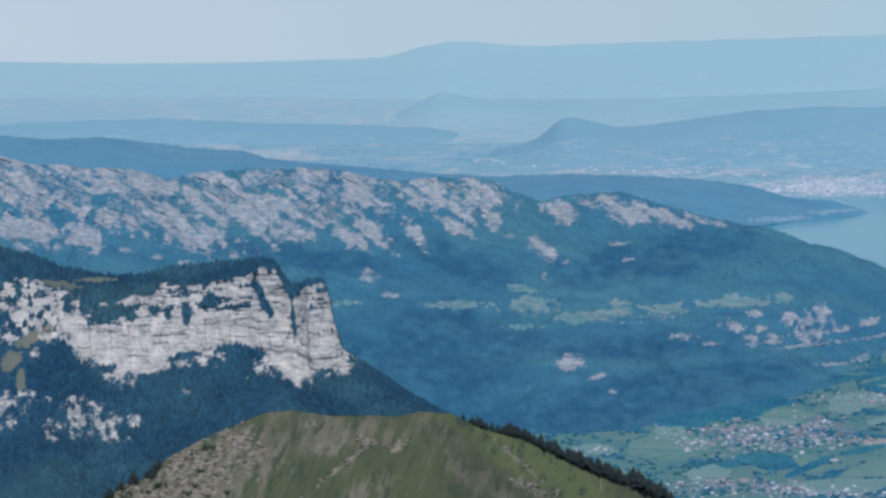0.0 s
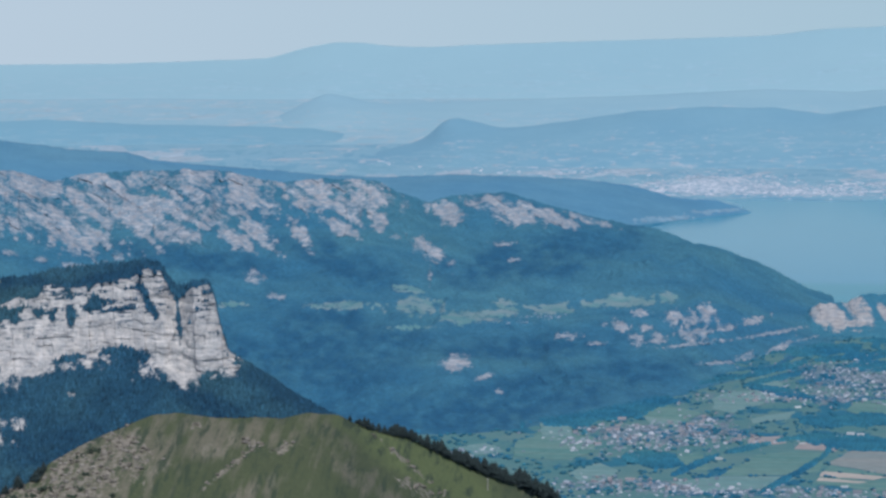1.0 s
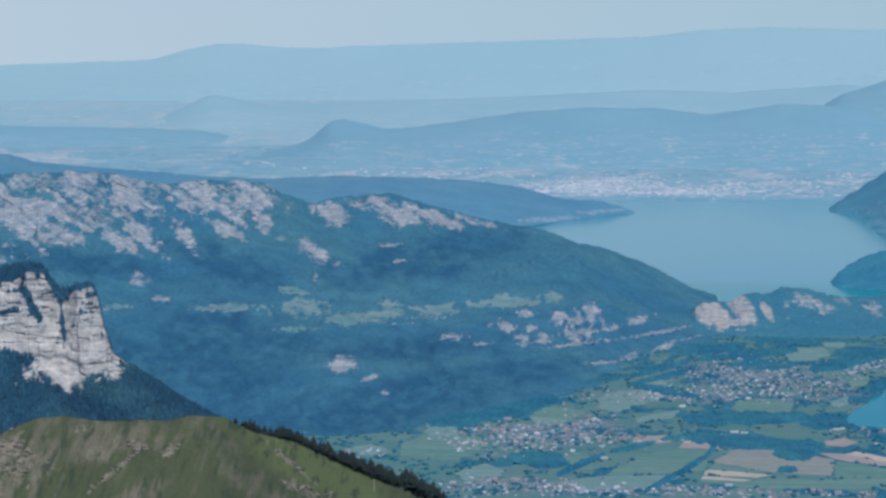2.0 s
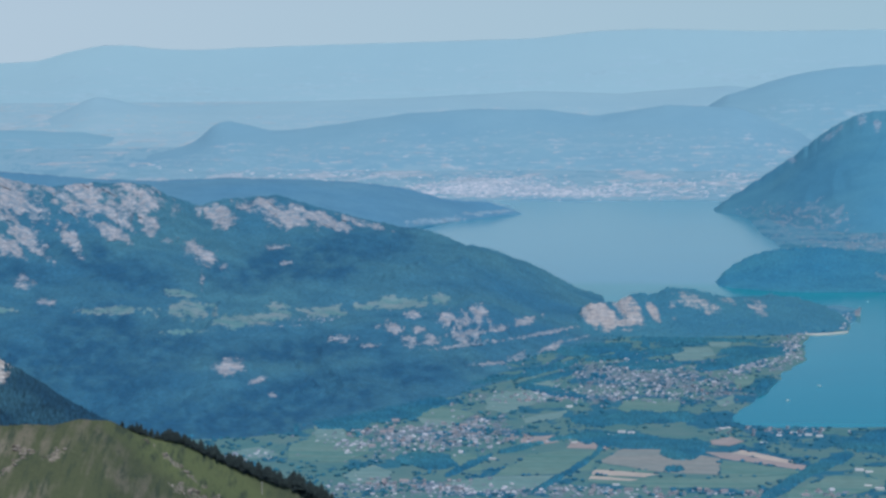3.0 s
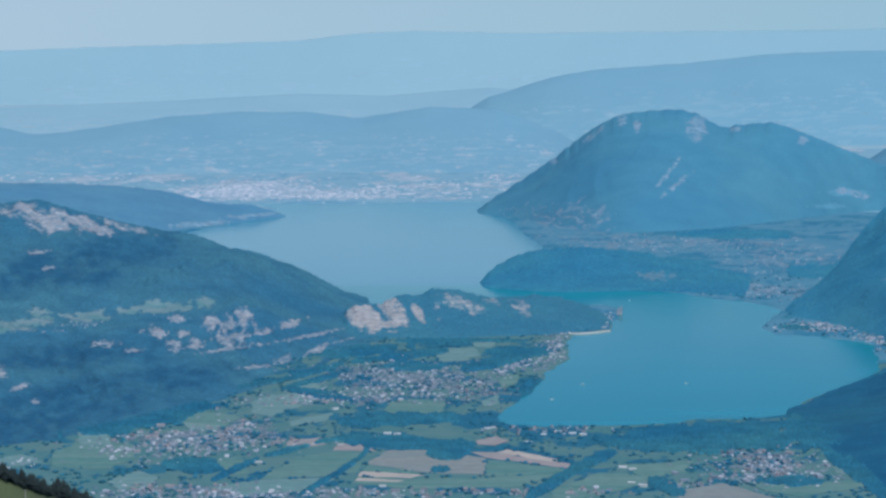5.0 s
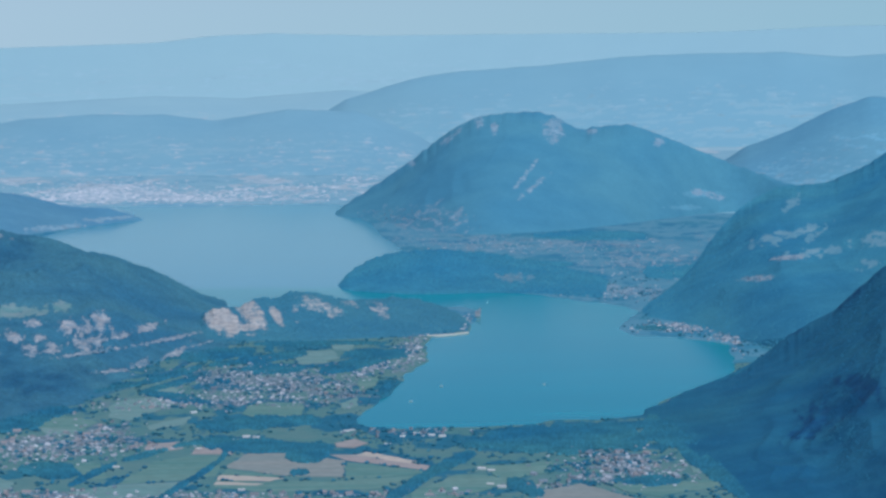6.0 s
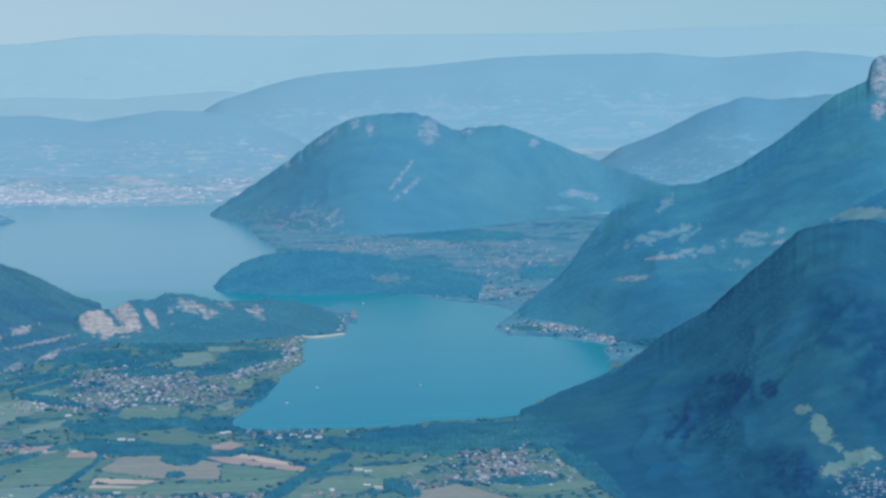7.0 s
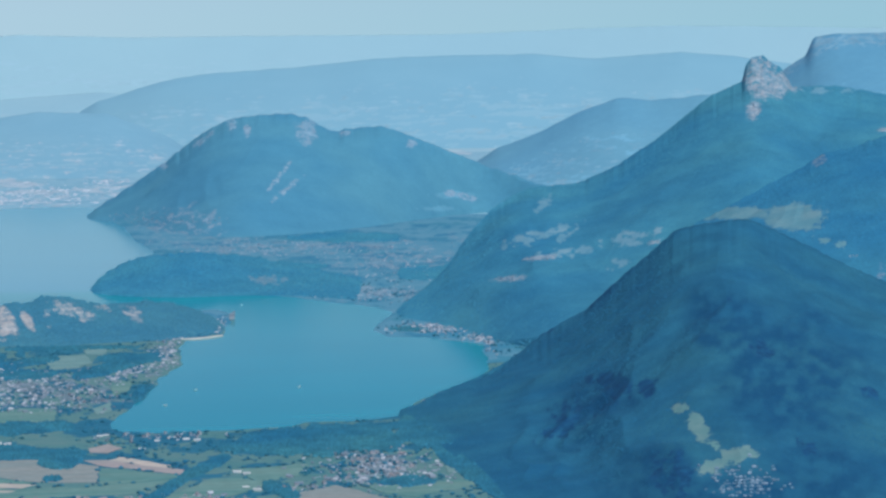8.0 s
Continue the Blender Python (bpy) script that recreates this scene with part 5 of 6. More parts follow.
# ---- fields ----
def field_material(name, colour, other, turn):
    m, t, b = shader(name)
    co = t.nodes.new("ShaderNodeTexCoord")
    mp = node(t, "ShaderNodeMapping", Rotation=(0, 0, radians(turn)), Scale=(0.012, 0.28, 1))
    t.links.new(co.outputs["Object"], mp.inputs[0])
    n = node(t, "ShaderNodeTexNoise", Scale=1.0, Detail=5.0)
    t.links.new(mp.outputs[0], n.inputs["Vector"])
    c = ramp(t, n.outputs["Fac"], 0.35, colour, 0.68, other)
    c = mix(t, 0.6, c, ramp(t, noise_tex(t, 0.25, 5), 0.3, (0.8, 0.8, 0.8), 0.7, (1.2, 1.2, 1.2)), "MULTIPLY")
    t.links.new(c, b.inputs["Base Color"])
    b.inputs["Roughness"].default_value = 0.95
    return m


# The crop and grass greens are blued for haze over the valley.
M_GREEN = field_material("green_crop", (0.090, 0.215, 0.205), (0.160, 0.262, 0.238), 8)
M_PALE = field_material("mown_grass", (0.130, 0.255, 0.258), (0.195, 0.292, 0.282), 14)
M_TAN = field_material("stubble", (0.265, 0.275, 0.265), (0.205, 0.255, 0.255), 6)
M_CREAM = field_material("ripe_grain", (0.510, 0.430, 0.375), (0.420, 0.385, 0.345), 6)
M_PINK = field_material("bare_soil", (0.365, 0.305, 0.300), (0.275, 0.275, 0.270), 6)


FIELD_RISE = [0.05]
FIELDS = []


def field(material, label, *corners):
    FIELD_RISE[0] += 0.005
    FIELDS.append(corners)
    bm = bmesh.new()
    pts = []
    wob = random.Random(int(FIELD_RISE[0] * 1000))
    outline = []
    for (x0, y0), (x1, y1) in zip(corners, corners[1:] + corners[:1]):
        span = math.hypot(x1 - x0, y1 - y0)
        steps = max(2, int(span / 5))
        for i in range(steps):
            f = i / steps
            k = 0.035 * span * (4 * f * (1 - f)) + 0.5
            outline.append((x0 + (x1 - x0) * f + wob.uniform(-k, k) * 0.5, y0 + (y1 - y0) * f + wob.uniform(-k, k)))
    for x, y in outline:
        z = float(floor_height(np.array([x]), np.array([y]))[0]) + FIELD_RISE[0]
        pts.append(Vector((x, y, z)))
    mid = sum(pts, Vector()) / len(pts)
    top = [bm.verts.new(p) for p in pts]
    low = [bm.verts.new(p - Vector((0, 0, 0.4))) for p in pts]
    c = bm.verts.new(mid)
    for i in range(len(pts)):
        j = (i + 1) % len(pts)
        bm.faces.new((top[i], top[j], c))
        bm.faces.new((top[j], top[i], low[i], low[j]))
    bmesh.ops.recalc_face_normals(bm, faces=bm.faces)
    ob = bm_object("field", bm, material)
    return tagged(ob, label, "field", "fields on the valley floor", "structure")


G, PL, TN, CR, PK = "green crop field on the valley floor", "pale mown meadow on the valley floor", "dull tan stubble field on the valley floor", "cream strip of ripe grain", "bare pinkish soil field on the valley floor"
field(M_TAN, TN, (12.4, 825.7), (28.4, 825.5), (44.7, 809.0), (42.9, 776.6), (23.3, 782.5), (6.0, 799.1))
field(M_GREEN, G, (-17.0, 813.4), (-5.3, 823.8), (5.8, 819.4), (2.9, 784.3), (-10.3, 775.1), (-27.7, 772.5))
field(M_PALE, PL, (-42.6, 757.8), (-27.7, 771.5), (-10.3, 774.0), (-1.5, 776.3), (-13.4, 751.4), (-31.7, 743.4))
field(M_GREEN, G, (6.0, 796.9), (23.2, 781.5), (19.7, 779.7), (4.5, 786.3))
field(M_CREAM, CR, (4.5, 785.2), (24.0, 777.2), (19.5, 772.4), (3.0, 775.9))
field(M_GREEN, G, (3.0, 773.9), (19.4, 770.4), (42.5, 770.4), (65.8, 778.8), (53.4, 755.3), (22.3, 752.1), (1.9, 763.8))
field(M_CREAM, CR, (3.0, 772.9), (17.6, 767.5), (14.9, 764.7), (1.9, 767.8))
field(M_GREEN, G, (45.1, 805.6), (56.4, 796.8), (69.8, 783.7), (65.9, 779.8), (43.1, 773.4))
field(M_PINK, PK, (40.3, 820.9), (48.7, 820.2), (71.2, 795.5), (70.0, 785.8), (56.5, 799.0), (45.3, 809.0))
field(M_CREAM, CR, (52.8, 825.6), (68.0, 804.7), (65.8, 800.4), (48.6, 819.0))
field(M_PINK, PK, (-5.3, 827.3), (-3.5, 840.3), (10.0, 851.3), (8.3, 824.9))
field(M_GREEN, G, (15.4, 940.0), (24.1, 948.3), (36.8, 944.1), (34.2, 903.3), (18.9, 904.7), (13.3, 916.5))
field(M_PALE, PL, (-36.6, 941.8), (-30.8, 959.6), (-19.1, 968.0), (-9.9, 960.8), (-13.3, 942.6), (-28.1, 904.8), (-35.0, 913.8))
field(M_GREEN, G, (-62.3, 906.5), (-52.5, 922.6), (-38.3, 904.3), (-44.7, 877.9), (-55.8, 876.3))
field(M_PALE, PL, (-58.8, 892.5), (-45.5, 885.9), (-44.4, 872.7), (-55.6, 873.7))
field(M_GREEN, G, (-92.5, 835.1), (-92.0, 871.9), (-85.2, 876.4), (-79.7, 848.3), (-72.6, 842.8), (-69.1, 815.8), (-76.6, 794.5), (-94.8, 799.4))
field(M_GREEN, G, (-43.4, 813.5), (-34.2, 812.7), (-31.2, 783.1), (-39.9, 780.8))
field(M_PALE, PL, (-21.3, 891.8), (-5.3, 914.0), (-7.6, 893.3), (-19.9, 880.9))
field(M_PINK, PK, (-20.0, 850.3), (-9.3, 854.3), (-8.0, 839.5), (-20.6, 828.7))
field(M_TAN, TN, (101.7, 747.1), (114.4, 756.9), (127.7, 727.6), (109.9, 705.6), (94.5, 725.0))
field(M_GREEN, G, (123.4, 753.1), (140.6, 756.7), (157.9, 759.2), (156.5, 748.2), (134.5, 732.7), (126.3, 739.2))
field(M_GREEN, G, (61.4, 746.8), (78.2, 777.7), (88.5, 774.6), (94.1, 761.8), (82.8, 746.8), (59.7, 726.2))
field(M_GREEN, G, (88.0, 794.0), (111.5, 798.6), (105.8, 777.3), (91.1, 766.1))
field(M_PALE, PL, (38.3, 1092.6), (45.9, 1108.5), (56.2, 1103.3), (51.2, 1063.5), (39.0, 1058.8))
field(M_PALE, PL, (56.3, 1140.0), (67.2, 1127.9), (63.3, 1104.7), (56.6, 1111.7))
field(M_PALE, PL, (49.9, 939.8), (58.0, 957.7), (56.8, 933.1), (50.8, 924.8))
field(M_GREEN, G, (60.9, 1003.8), (69.9, 1018.8), (66.5, 986.2), (60.1, 973.6))
field(M_PALE, PL, (-21.0, 1011.5), (-10.6, 988.4), (-10.4, 972.0), (-18.1, 972.7))
field(M_PALE, PL, (141.8, 878.3), (151.8, 869.3), (147.4, 855.3), (143.0, 867.4))
field(M_PALE, PL, (156.8, 799.0), (171.4, 802.3), (162.6, 773.4), (152.7, 773.2))
field(M_PALE, PL, (158.4, 872.7), (163.5, 874.9), (160.5, 851.6), (152.5, 842.2))
field(M_PINK, PK, (43.4, 844.6), (50.7, 853.9), (54.9, 843.5), (49.5, 834.3), (43.6, 836.0))
field(M_GREEN, G, (-97.5, 829.9), (-92.3, 843.3), (-85.1, 811.0), (-94.9, 800.0))
field(M_PALE, PL, (-94.2, 878.0), (-85.4, 879.7), (-80.1, 845.6), (-89.9, 838.8))
field(M_PALE, PL, (-115.4, 814.5), (-107.3, 824.4), (-97.8, 808.5), (-107.7, 799.7))
field(M_PALE, PL, (40.2, 1096.3), (55.6, 1109.0), (57.9, 1080.5), (41.3, 1060.7))
field(M_PALE, PL, (-74.3, 770.5), (-66.5, 790.4), (-59.3, 777.3), (-59.8, 761.3), (-69.6, 756.3))

# garden and hedge trees outside the fields
rng = np.random.default_rng(12)
n = 60000
az, el = rng.uniform(-12, 17, n), rng.uniform(-10.6, -5.2, n)
keep = (fbm(az * 7, el * 22, 4, 13) > 0.585) & (fbm(az * 1.2, el * 3, 2, 16) > 0.36)
az, el = az[keep], el[keep]
x, y = on(az, (EYE - 0.6) / np.tan(np.radians(-el)))
d = lake_depth(x, y)
keep = d < -1.5
for outline in FIELDS:
    keep &= inside_distance(x, y, outline) < 0.5
x, y, d = x[keep], y[keep], d[keep]
P = np.stack([x, y, floor_height(x, y, d) - 0.05], -1)
h = 0.72 * rng.uniform(0.5, 1.3, len(P))
joined("garden_trees", *crowns(P, h, h * 0.95, 14), leaf("garden_leaves", W_VALLEY, 1.4, 0.26, 0.34), "scattered garden and field trees between the houses", "trees")

# ---- houses ----
# Wall and tile colours are greyed and blued for haze.
M_WALLS = [plain("white_render", (0.38, 0.40, 0.45)), plain("cream_render", (0.33, 0.35, 0.39)), plain("grey_render", (0.25, 0.30, 0.35))]
M_ROOFS = [plain("brown_tile", (0.23, 0.24, 0.27)), plain("red_tile", (0.29, 0.265, 0.285)), plain("slate", (0.17, 0.22, 0.28)), plain("pale_sheet_roof", (0.66, 0.66, 0.67))]


def house_meshes(l, w, h, pitch, wall, roof):
    """Walls up into the gables, and a thick roof with eaves."""
    bm = bmesh.new()
    c = [(-l, -w), (l, -w), (l, w), (-l, w)]
    lo, hi = [bm.verts.new((x / 2, y / 2, -0.3)) for x, y in c], [bm.verts.new((x / 2, y / 2, h)) for x, y in c]
    g0, g1 = bm.verts.new((-l / 2, 0, h + pitch)), bm.verts.new((l / 2, 0, h + pitch))
    for i in (0, 2):
        bm.faces.new((lo[i], lo[(i + 1) % 4], hi[(i + 1) % 4], hi[i]))
    bm.faces.new((lo[1], lo[2], hi[2], g1, hi[1]))
    bm.faces.new((lo[3], lo[0], hi[0], g0, hi[3]))
    body = bpy.data.meshes.new("house")
    bm.to_mesh(body), bm.free()
    body.materials.append(wall)
    bm = bmesh.new()
    e, o, th = 0.12, 0.10, 0.05
    k = pitch / (w / 2)
    for s in (-1, 1):
        q = [(-l / 2 - o, s * (w / 2 + e), h - k * e), (l / 2 + o, s * (w / 2 + e), h - k * e), (l / 2 + o, 0, h + pitch), (-l / 2 - o, 0, h + pitch)]
        up = [bm.verts.new((x, y, z + th + 0.02)) for x, y, z in q]
        dn = [bm.verts.new((x, y, z + 0.02)) for x, y, z in q]
        bm.faces.new(up), bm.faces.new(dn[::-1])
        for i in range(4):
            bm.faces.new((up[i], dn[i], dn[(i + 1) % 4], up[(i + 1) % 4]))
    bmesh.ops.recalc_face_normals(bm, faces=bm.faces)
    top = bpy.data.meshes.new("roof")
    bm.to_mesh(top), bm.free()
    top.materials.append(roof)
    return body, top


HOUSE_KINDS = []
for i, (l, w, h, p) in enumerate([(1.3, 0.95, 0.6, 0.42), (1.6, 1.0, 0.65, 0.45), (1.1, 1.0, 0.7, 0.40), (2.2, 1.1, 0.6, 0.42), (1.4, 1.1, 0.9, 0.45), (2.8, 1.3, 0.8, 0.4)]):
    for j in range(3):
        HOUSE_KINDS.append((*house_meshes(l, w, h, p, M_WALLS[(i + j) % 3 if j else 0], M_ROOFS[j]), j))
HALL = (*house_meshes(2.6, 1.2, 0.5, 0.16, M_ROOFS[3], M_ROOFS[3]), 3)
LABELS = ["pale rendered house with a brown tiled roof", "pale rendered house with a red tiled roof", "pale rendered house with a grey slate roof", "long white shed with a pale sheet roof"]


def house(kind, x, y, z, turn, scale=1.0):
    body, top, tone = kind
    hall = tone == 3
    ob = new("shed" if hall else "house", body)
    roof = new("roof", top)
    roof.parent = ob
    ob.matrix_world = pose(x, y, z, 0, 0, turn) @ Matrix.Scale(scale, 4)
    return tagged(ob, LABELS[tone] + (" in a valley village" if not hall else " beside the valley road"), "shed" if hall else "house", "valley sheds" if hall else "village houses")


# bearing, elevation angle, half width, half height, tilt, number of houses
VILLAGES = [(-2.43, -8.77, 0.9, 0.42, 0, 45), (-3.97, -8.90, 1.4, 0.28, 0, 42), (-4.88, -9.93, 0.5, 0.2, 0, 7), (-3.73, -10.01, 1.6, 0.14, 0, 24), (1.05, -10.16, 1.8, 0.12, 0, 21),
            (-0.74, -8.04, 1.6, 0.16, 0, 27), (2.75, -7.79, 1.2, 0.35, 0, 27), (4.57, -8.72, 1.3, 0.10, 0, 15), (9.50, -9.37, 1.0, 0.3, 0, 24), (9.50, -9.72, 2.0, 0.08, 0, 15), (5.61, -10.13, 0.9, 0.10, 0, 10),
            (7.43, -9.94, 1.0, 0.10, 0, 8), (3.78, -10.13, 0.9, 0.12, 0, 8), (-1.14, -9.00, 0.8, 0.12, 0, 7)]
MORE = [(1.33, -7.52, 1.9, 0.4, 0, 190), (4.77, -6.87, 0.7, 0.36, 50, 90), (3.80, -7.28, 0.6, 0.14, 20, 30), (-2.44, -10.15, 4.0, 0.16, 0, 110), (4.31, -10.48, 4.0, 0.25, 0, 110), (-3.71, -8.97, 2.2, 0.4, 0, 120), (0.42, -7.96, 2.2, 0.2, 0, 90),
        (9.75, -9.56, 1.7, 0.4, 0, 110), (6.00, -6.32, 0.25, 0.22, 40, 22), (10.89, -6.33, 0.9, 0.11, 0, 110), (11.91, -6.75, 0.3, 0.3, -60, 60), (10.52, -8.08, 0.4, 0.12, 20, 14), (-7.41, -9.31, 0.6, 0.1, 0, 14), (-5.22, -9.09, 0.6, 0.1, 0, 16),
        (9.61, -5.54, 1.6, 0.16, 0, 130), (7.68, -5.48, 0.9, 0.05, 0, 26), (9.99, -4.83, 1.6, 0.4, 0, 150), (7.42, -4.48, 2.6, 0.2, 0, 150)]
rng = random.Random(9)


def village_places(v, n):
    """n places on dry ground, thickest in the village's middle."""
    r = np.random.default_rng(int(abs(v[0]) * 1000) + n)
    u, q = r.normal(0, 0.5, n * 3) * v[2], r.normal(0, 0.5, n * 3) * v[3]
    c, s = math.cos(radians(v[4])), math.sin(radians(v[4]))
    x, y = on(v[0] + u * c - q * s, (EYE - 0.6) / np.tan(np.radians(-(v[1] + u * s + q * c))))
    d = lake_depth(x, y)
    x, y, d = x[d < -2], y[d < -2], d[d < -2]
    return np.stack([x, y, floor_height(x, y, d)], -1)[:n].tolist()


for v in VILLAGES:
    main = rng.uniform(0, 180)
    for place in village_places(v, v[5]):
        house(HOUSE_KINDS[rng.randrange(18)], *place, main + rng.choice((0, 90)) + rng.gauss(0, 12), rng.uniform(0.62, 1.0))
for a, e, turn, q in [(0.91, -8.80, 8, 1.0), (1.13, -8.81, 12, 0.9), (0.67, -8.87, 8, 0.8), (0.41, -8.92, 14, 0.7), (0.15, -8.99, 14, 0.7), (-0.29, -8.23, 30, 0.9), (6.32, -9.56, -12, 1.0), (6.54, -9.60, -12, 0.9), (3.21, -8.69, 0, 0.8), (3.34, -8.67, 20, 0.7),
                      (4.83, -8.77, 0, 1.0), (5.16, -8.80, 5, 0.9), (5.41, -8.82, 0, 0.9), (4.50, -8.82, 0, 0.7), (-0.17, -9.04, 10, 0.7), (-3.20, -8.81, 10, 0.7), (4.15, -9.00, -10, 0.8), (-2.05, -9.42, -10, 0.8), (0.79, -9.99, 0, 0.8), (6.78, -9.97, -15, 1.0), (6.52, -9.91, -15, 0.8)]:
    x, y = ground_at(a, e)
    house(HALL, x, y, float(floor_height(np.array([x]), np.array([y]))[0]), turn, q)


def blocks(places, sizes, seed, spin=1.6):
    """Gabled blocks, one copy each: (n, 10, 3) and faces as triangles."""
    rng = np.random.default_rng(seed)
    n = len(places)
    P, S = np.array(places), np.array(sizes)
    a = rng.uniform(-spin, spin, n)
    unit = np.array([(-1, -1, 0), (1, -1, 0), (1, 1, 0), (-1, 1, 0), (-1, -1, 1), (1, -1, 1), (1, 1, 1), (-1, 1, 1), (-1, 0, 1.55), (1, 0, 1.55)], float)
    q = unit[None] * np.stack([S[:, 0] / 2, S[:, 1] / 2, S[:, 2]], -1)[:, None]
    c, s = np.cos(a)[:, None], np.sin(a)[:, None]
    V = np.stack([q[..., 0] * c - q[..., 1] * s + P[:, None, 0], q[..., 0] * s + q[..., 1] * c + P[:, None, 1], q[..., 2] + P[:, None, 2] - 0.2], -1)
    F = np.array([(0, 1, 5), (0, 5, 4), (1, 2, 6), (1, 6, 5), (2, 3, 7), (2, 7, 6), (3, 0, 4), (3, 4, 7), (4, 5, 9), (4, 9, 8), (6, 7, 8), (6, 8, 9), (5, 6, 9), (7, 4, 8)])
    return V, F


# Roof tones include haze, bluer on the far shore.
for name, seed, tones, wanted in [("village_roofs", 21, ((0.175, 0.225, 0.285), (0.58, 0.58, 0.63)), [v for v in MORE if v[1] < -6.05] + VILLAGES),
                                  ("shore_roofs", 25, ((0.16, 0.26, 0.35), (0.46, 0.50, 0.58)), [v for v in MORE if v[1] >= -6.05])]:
    places, sizes = [], []
    for v in wanted:
        for place in village_places(v, v[5] * (2 if v in VILLAGES or name == "shore_roofs" else 3)):
            places.append(place)
            k = rng.uniform(0.5, 1.25) * (1.7 if rng.random() < 0.05 else 1)
            sizes.append((1.05 * k, 0.7 * k, 0.42 * k))
    joined(name, *blocks(places, sizes, seed), island(name + "_tones", *tones), "many small pale houses in the villages round the lake", "houses")

# hamlets on the ridges' benches
places, sizes = [], []
for sheet, a, e, w, h, n in [("long_ridge", -6.01, -6.23, 0.55, 0.07, 50), ("long_ridge", -6.52, -6.38, 0.5, 0.03, 16), ("long_ridge", -4.98, -6.06, 0.8, 0.03, 10), ("rock_tooth_mountain", 13.34, -4.72, 0.4, 0.06, 16), ("rock_tooth_mountain", 12.63, -5.21, 0.35, 0.05, 14),
                             ("east_slope", 17.97, -9.80, 0.85, 0.34, 150), ("lakeside_mountain", 4.71, -3.88, 1.3, 0.16, 130), ("lakeside_mountain", 3.94, -3.73, 0.7, 0.1, 40), ("wooded_shoulder", 17.25, -3.95, 0.25, 0.03, 8), ("wooded_shoulder", 20.37, -4.64, 0.12, 0.04, 6)]:
    for _ in range(n):
        places.append(spot(sheet, a + rng.gauss(0, 0.5) * w, e + rng.gauss(0, 0.5) * h))
        k = rng.uniform(0.5, 1.1)
        sizes.append((1.0 * k, 0.75 * k, 0.5 * k))
# Hamlet tones are blued for the haze in front of them.
joined("hamlet_roofs", *blocks(places, sizes, 22), island("hazed_hamlet_tones", (0.13, 0.23, 0.32), (0.30, 0.37, 0.45)), "small hamlets of pale houses on the mountain benches", "houses")

# the town at the lake's far end, and the pale towns of the plain
places, sizes = [], []
TOWN = [(-2.15, -3.22, 1.6, 0.20, 2, 520), (-0.40, -3.30, 1.6, 0.14, 0, 160), (2.00, -3.25, 2.0, 0.22, 0, 150), (-2.74, -3.31, 1.3, 0.12, 0, 180), (-0.70, -3.39, 2.6, 0.08, 0, 200), (2.01, -2.73, 0.5, 0.04, 0, 14), (0.59, -2.76, 1.2, 0.03, 0, 20), (3.55, -3.00, 0.5, 0.06, 0, 30), (-7.06, -2.83, 2.6, 0.10, 0, 260), (-5.91, -3.02, 2.6, 0.10, 0, 90), (-2.75, -3.91, 0.9, 0.07, 5, 60)]
for a, e, w, h, tilt, n in TOWN:
    for place in village_places((a, e, w, h, tilt), n * 2):
        if math.hypot(place[0], place[1]) > 3000:
            continue
        places.append(place)
        k = rng.uniform(0.6, 1.5) * (1.6 if rng.random() < 0.12 else 1)
        sizes.append((rng.uniform(1.6, 4.2) * k * (2.2 if rng.random() < 0.06 else 1), 1.1 * k, 0.40 * rng.uniform(0.6, 1.8)))
# Town tones pale towards blue, with haze painted in.
joined("lakeside_town", *blocks(places, sizes, 23, 0.25), island("hazed_town_tones", (0.26, 0.36, 0.45), (0.68, 0.66, 0.70)), "dense pale buildings of the town at the lake end", "town")

# ---- by the water ----
x, y = ground_at(6.23, -6.07)
z = float(floor_height(np.array([x]), np.array([y]))[0])
castle = new("lakeside_castle")
bm = bmesh.new()
bmesh.ops.create_cube(bm, size=1, matrix=Matrix.Translation((0, 0, 0.9)) @ Matrix.Diagonal((2.6, 1.5, 2.2, 1)))
part("wall", bm, M_WALLS[0], castle)
bm = bmesh.new()
bmesh.ops.create_cone(bm, cap_ends=True, segments=4, radius1=1.75, radius2=0.5, depth=1.1, matrix=Matrix.Translation((0, 0, 2.5)) @ Matrix.Diagonal((1.25, 0.8, 1, 1)) @ Matrix.Rotation(radians(45), 4, "Z"))
part("roof", bm, M_ROOFS[2], castle)
bm = bmesh.new()
bmesh.ops.create_cone(bm, cap_ends=True, segments=12, radius1=0.5, radius2=0.48, depth=3.4, matrix=Matrix.Translation((1.1, 0.4, 1.5)))
tower = part("tower", bm, M_WALLS[1], castle)
bm = bmesh.new()
bmesh.ops.create_cone(bm, cap_ends=True, segments=12, radius1=0.62, radius2=0.02, depth=1.2, matrix=Matrix.Translation((1.1, 0.4, 3.8)))
part("tower_roof", bm, M_ROOFS[2], tower)
castle.location = (x, y, max(z, 0.3))
tagged(castle, "small pale castle with a round tower by the water", "castle")

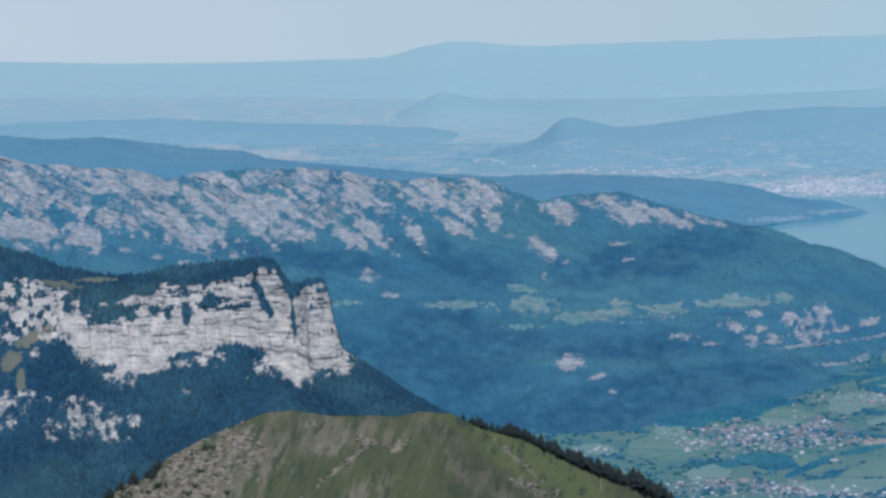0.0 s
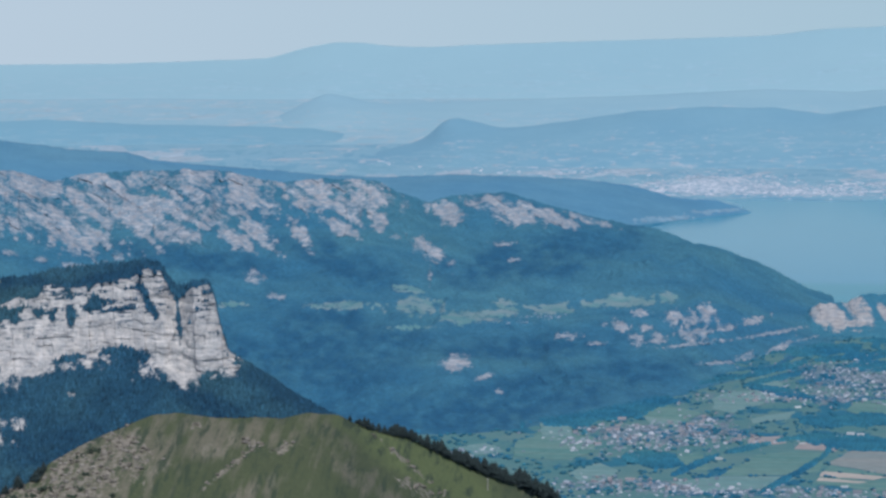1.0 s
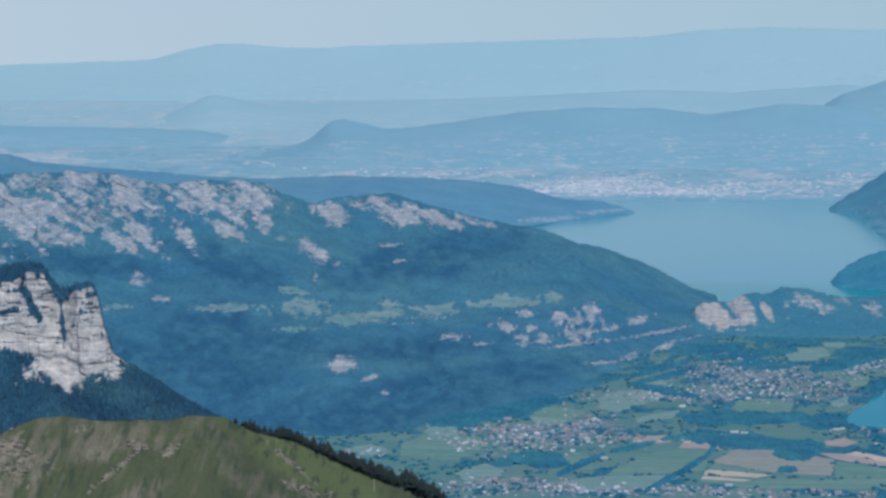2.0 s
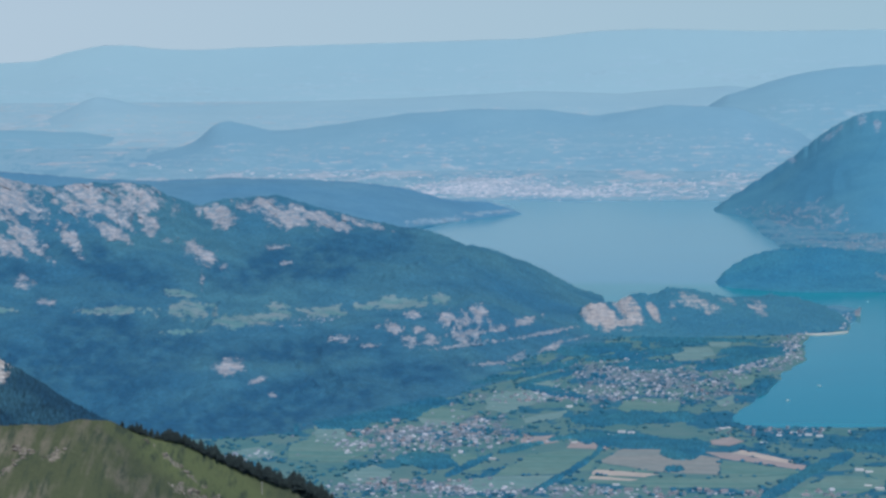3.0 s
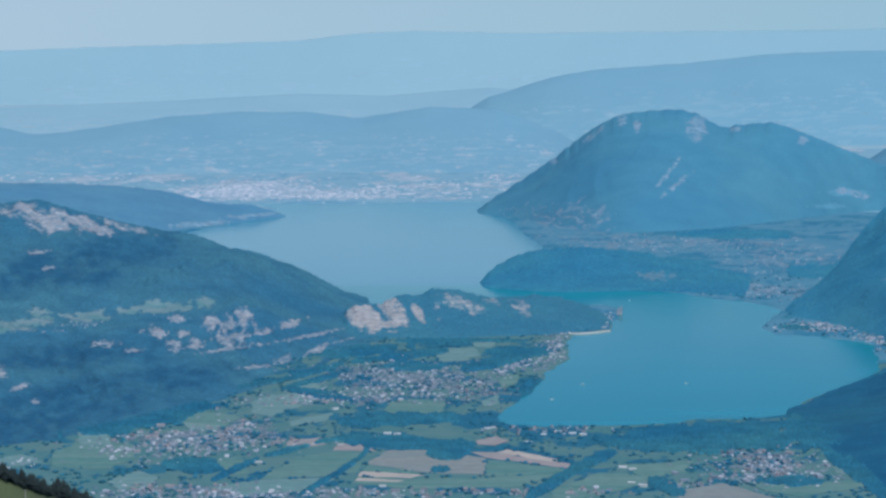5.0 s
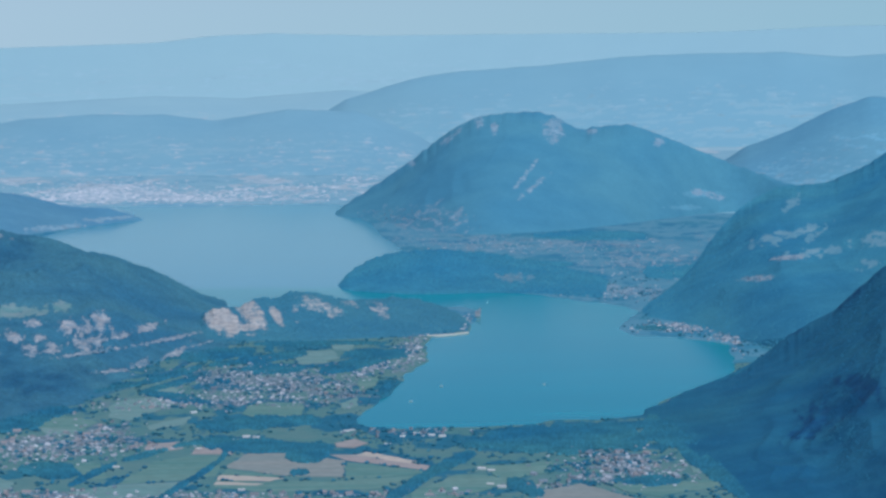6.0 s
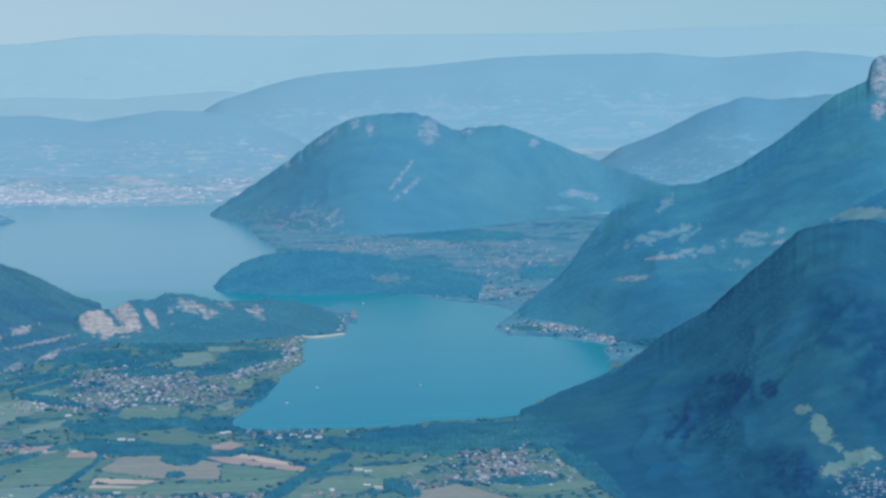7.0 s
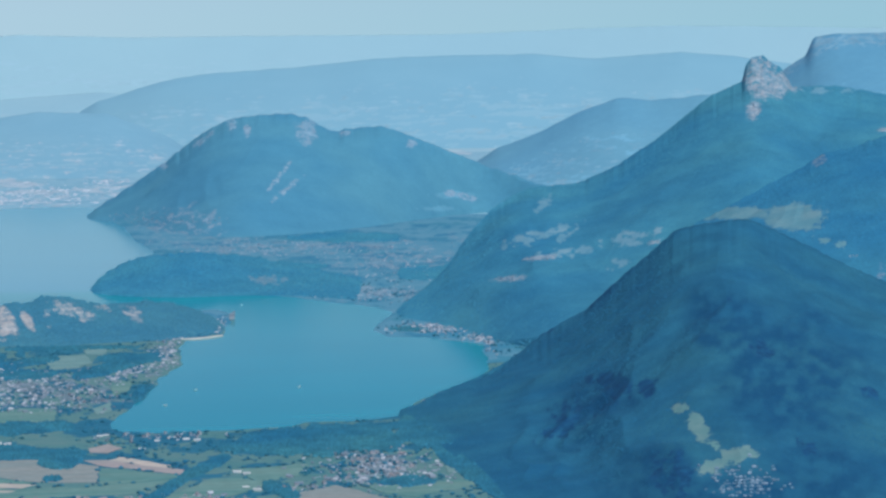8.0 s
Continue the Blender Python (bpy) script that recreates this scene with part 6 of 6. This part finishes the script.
p, q = np.array([103.1, 1162.7]), np.array([124.0, 1174.8])
bm = bmesh.new()
steps = 14
rows = []
for i in range(steps + 1):
    c = p + (q - p) * i / steps + np.array([0, -2.5 * math.sin(math.pi * i / steps)])
    rows.append([bm.verts.new((c[0], c[1] + dy, zz)) for dy, zz in ((-1.2, -0.8), (-0.7, 0.6), (0.7, 0.6), (1.2, -0.8))])
for a, b in zip(rows, rows[1:]):
    for i in range(3):
        bm.faces.new((a[i], a[i + 1], b[i + 1], b[i]))
bmesh.ops.recalc_face_normals(bm, faces=bm.faces)
tagged(bm_object("lakeside_road", bm, plain("pale_stone", (0.52, 0.50, 0.46))), "pale embanked road along the lake shore", "road", kind="structure")

M_HULL = plain("white_hull", (0.75, 0.75, 0.75), 0.4, 0.05)


def boat(az, el, turn):
    x, y = on(az, EYE / math.tan(radians(-el)))
    root = new("motorboat")
    bm = bmesh.new()
    sec = []
    for sx, w, dz in ((-0.7, 0.22, 0), (0.0, 0.27, 0), (0.4, 0.2, 0.02), (0.75, 0.02, 0.08)):
        sec.append([bm.verts.new((sx, -w, 0.2 + dz)), bm.verts.new((sx, -w * 0.5, -0.1)), bm.verts.new((sx, w * 0.5, -0.1)), bm.verts.new((sx, w, 0.2 + dz))])
    for a, b in zip(sec, sec[1:]):
        for i in range(3):
            bm.faces.new((a[i], b[i], b[i + 1], a[i + 1]))
        bm.faces.new((a[3], b[3], b[0], a[0]))
    bm.faces.new(sec[0])
    bmesh.ops.recalc_face_normals(bm, faces=bm.faces)
    part("hull", bm, M_HULL, root)
    bm = bmesh.new()
    bmesh.ops.create_cube(bm, size=1, matrix=Matrix.Translation((-0.1, 0, 0.3)) @ Matrix.Diagonal((0.5, 0.3, 0.22, 1)))
    bmesh.ops.bevel(bm, geom=bm.edges[:], offset=0.04, segments=1)
    part("cabin", bm, M_HULL, root)
    root.matrix_world = pose(float(x), float(y), 0, 0, 0, turn)
    return tagged(root, "small white motorboat on the open lake", "boat", "boats on the lake")


for a, e, turn in [(4.69, -8.03, 20), (5.39, -7.69, 160), (7.76, -7.65, 40), (6.46, -5.78, 80)]:
    boat(a, e, turn)
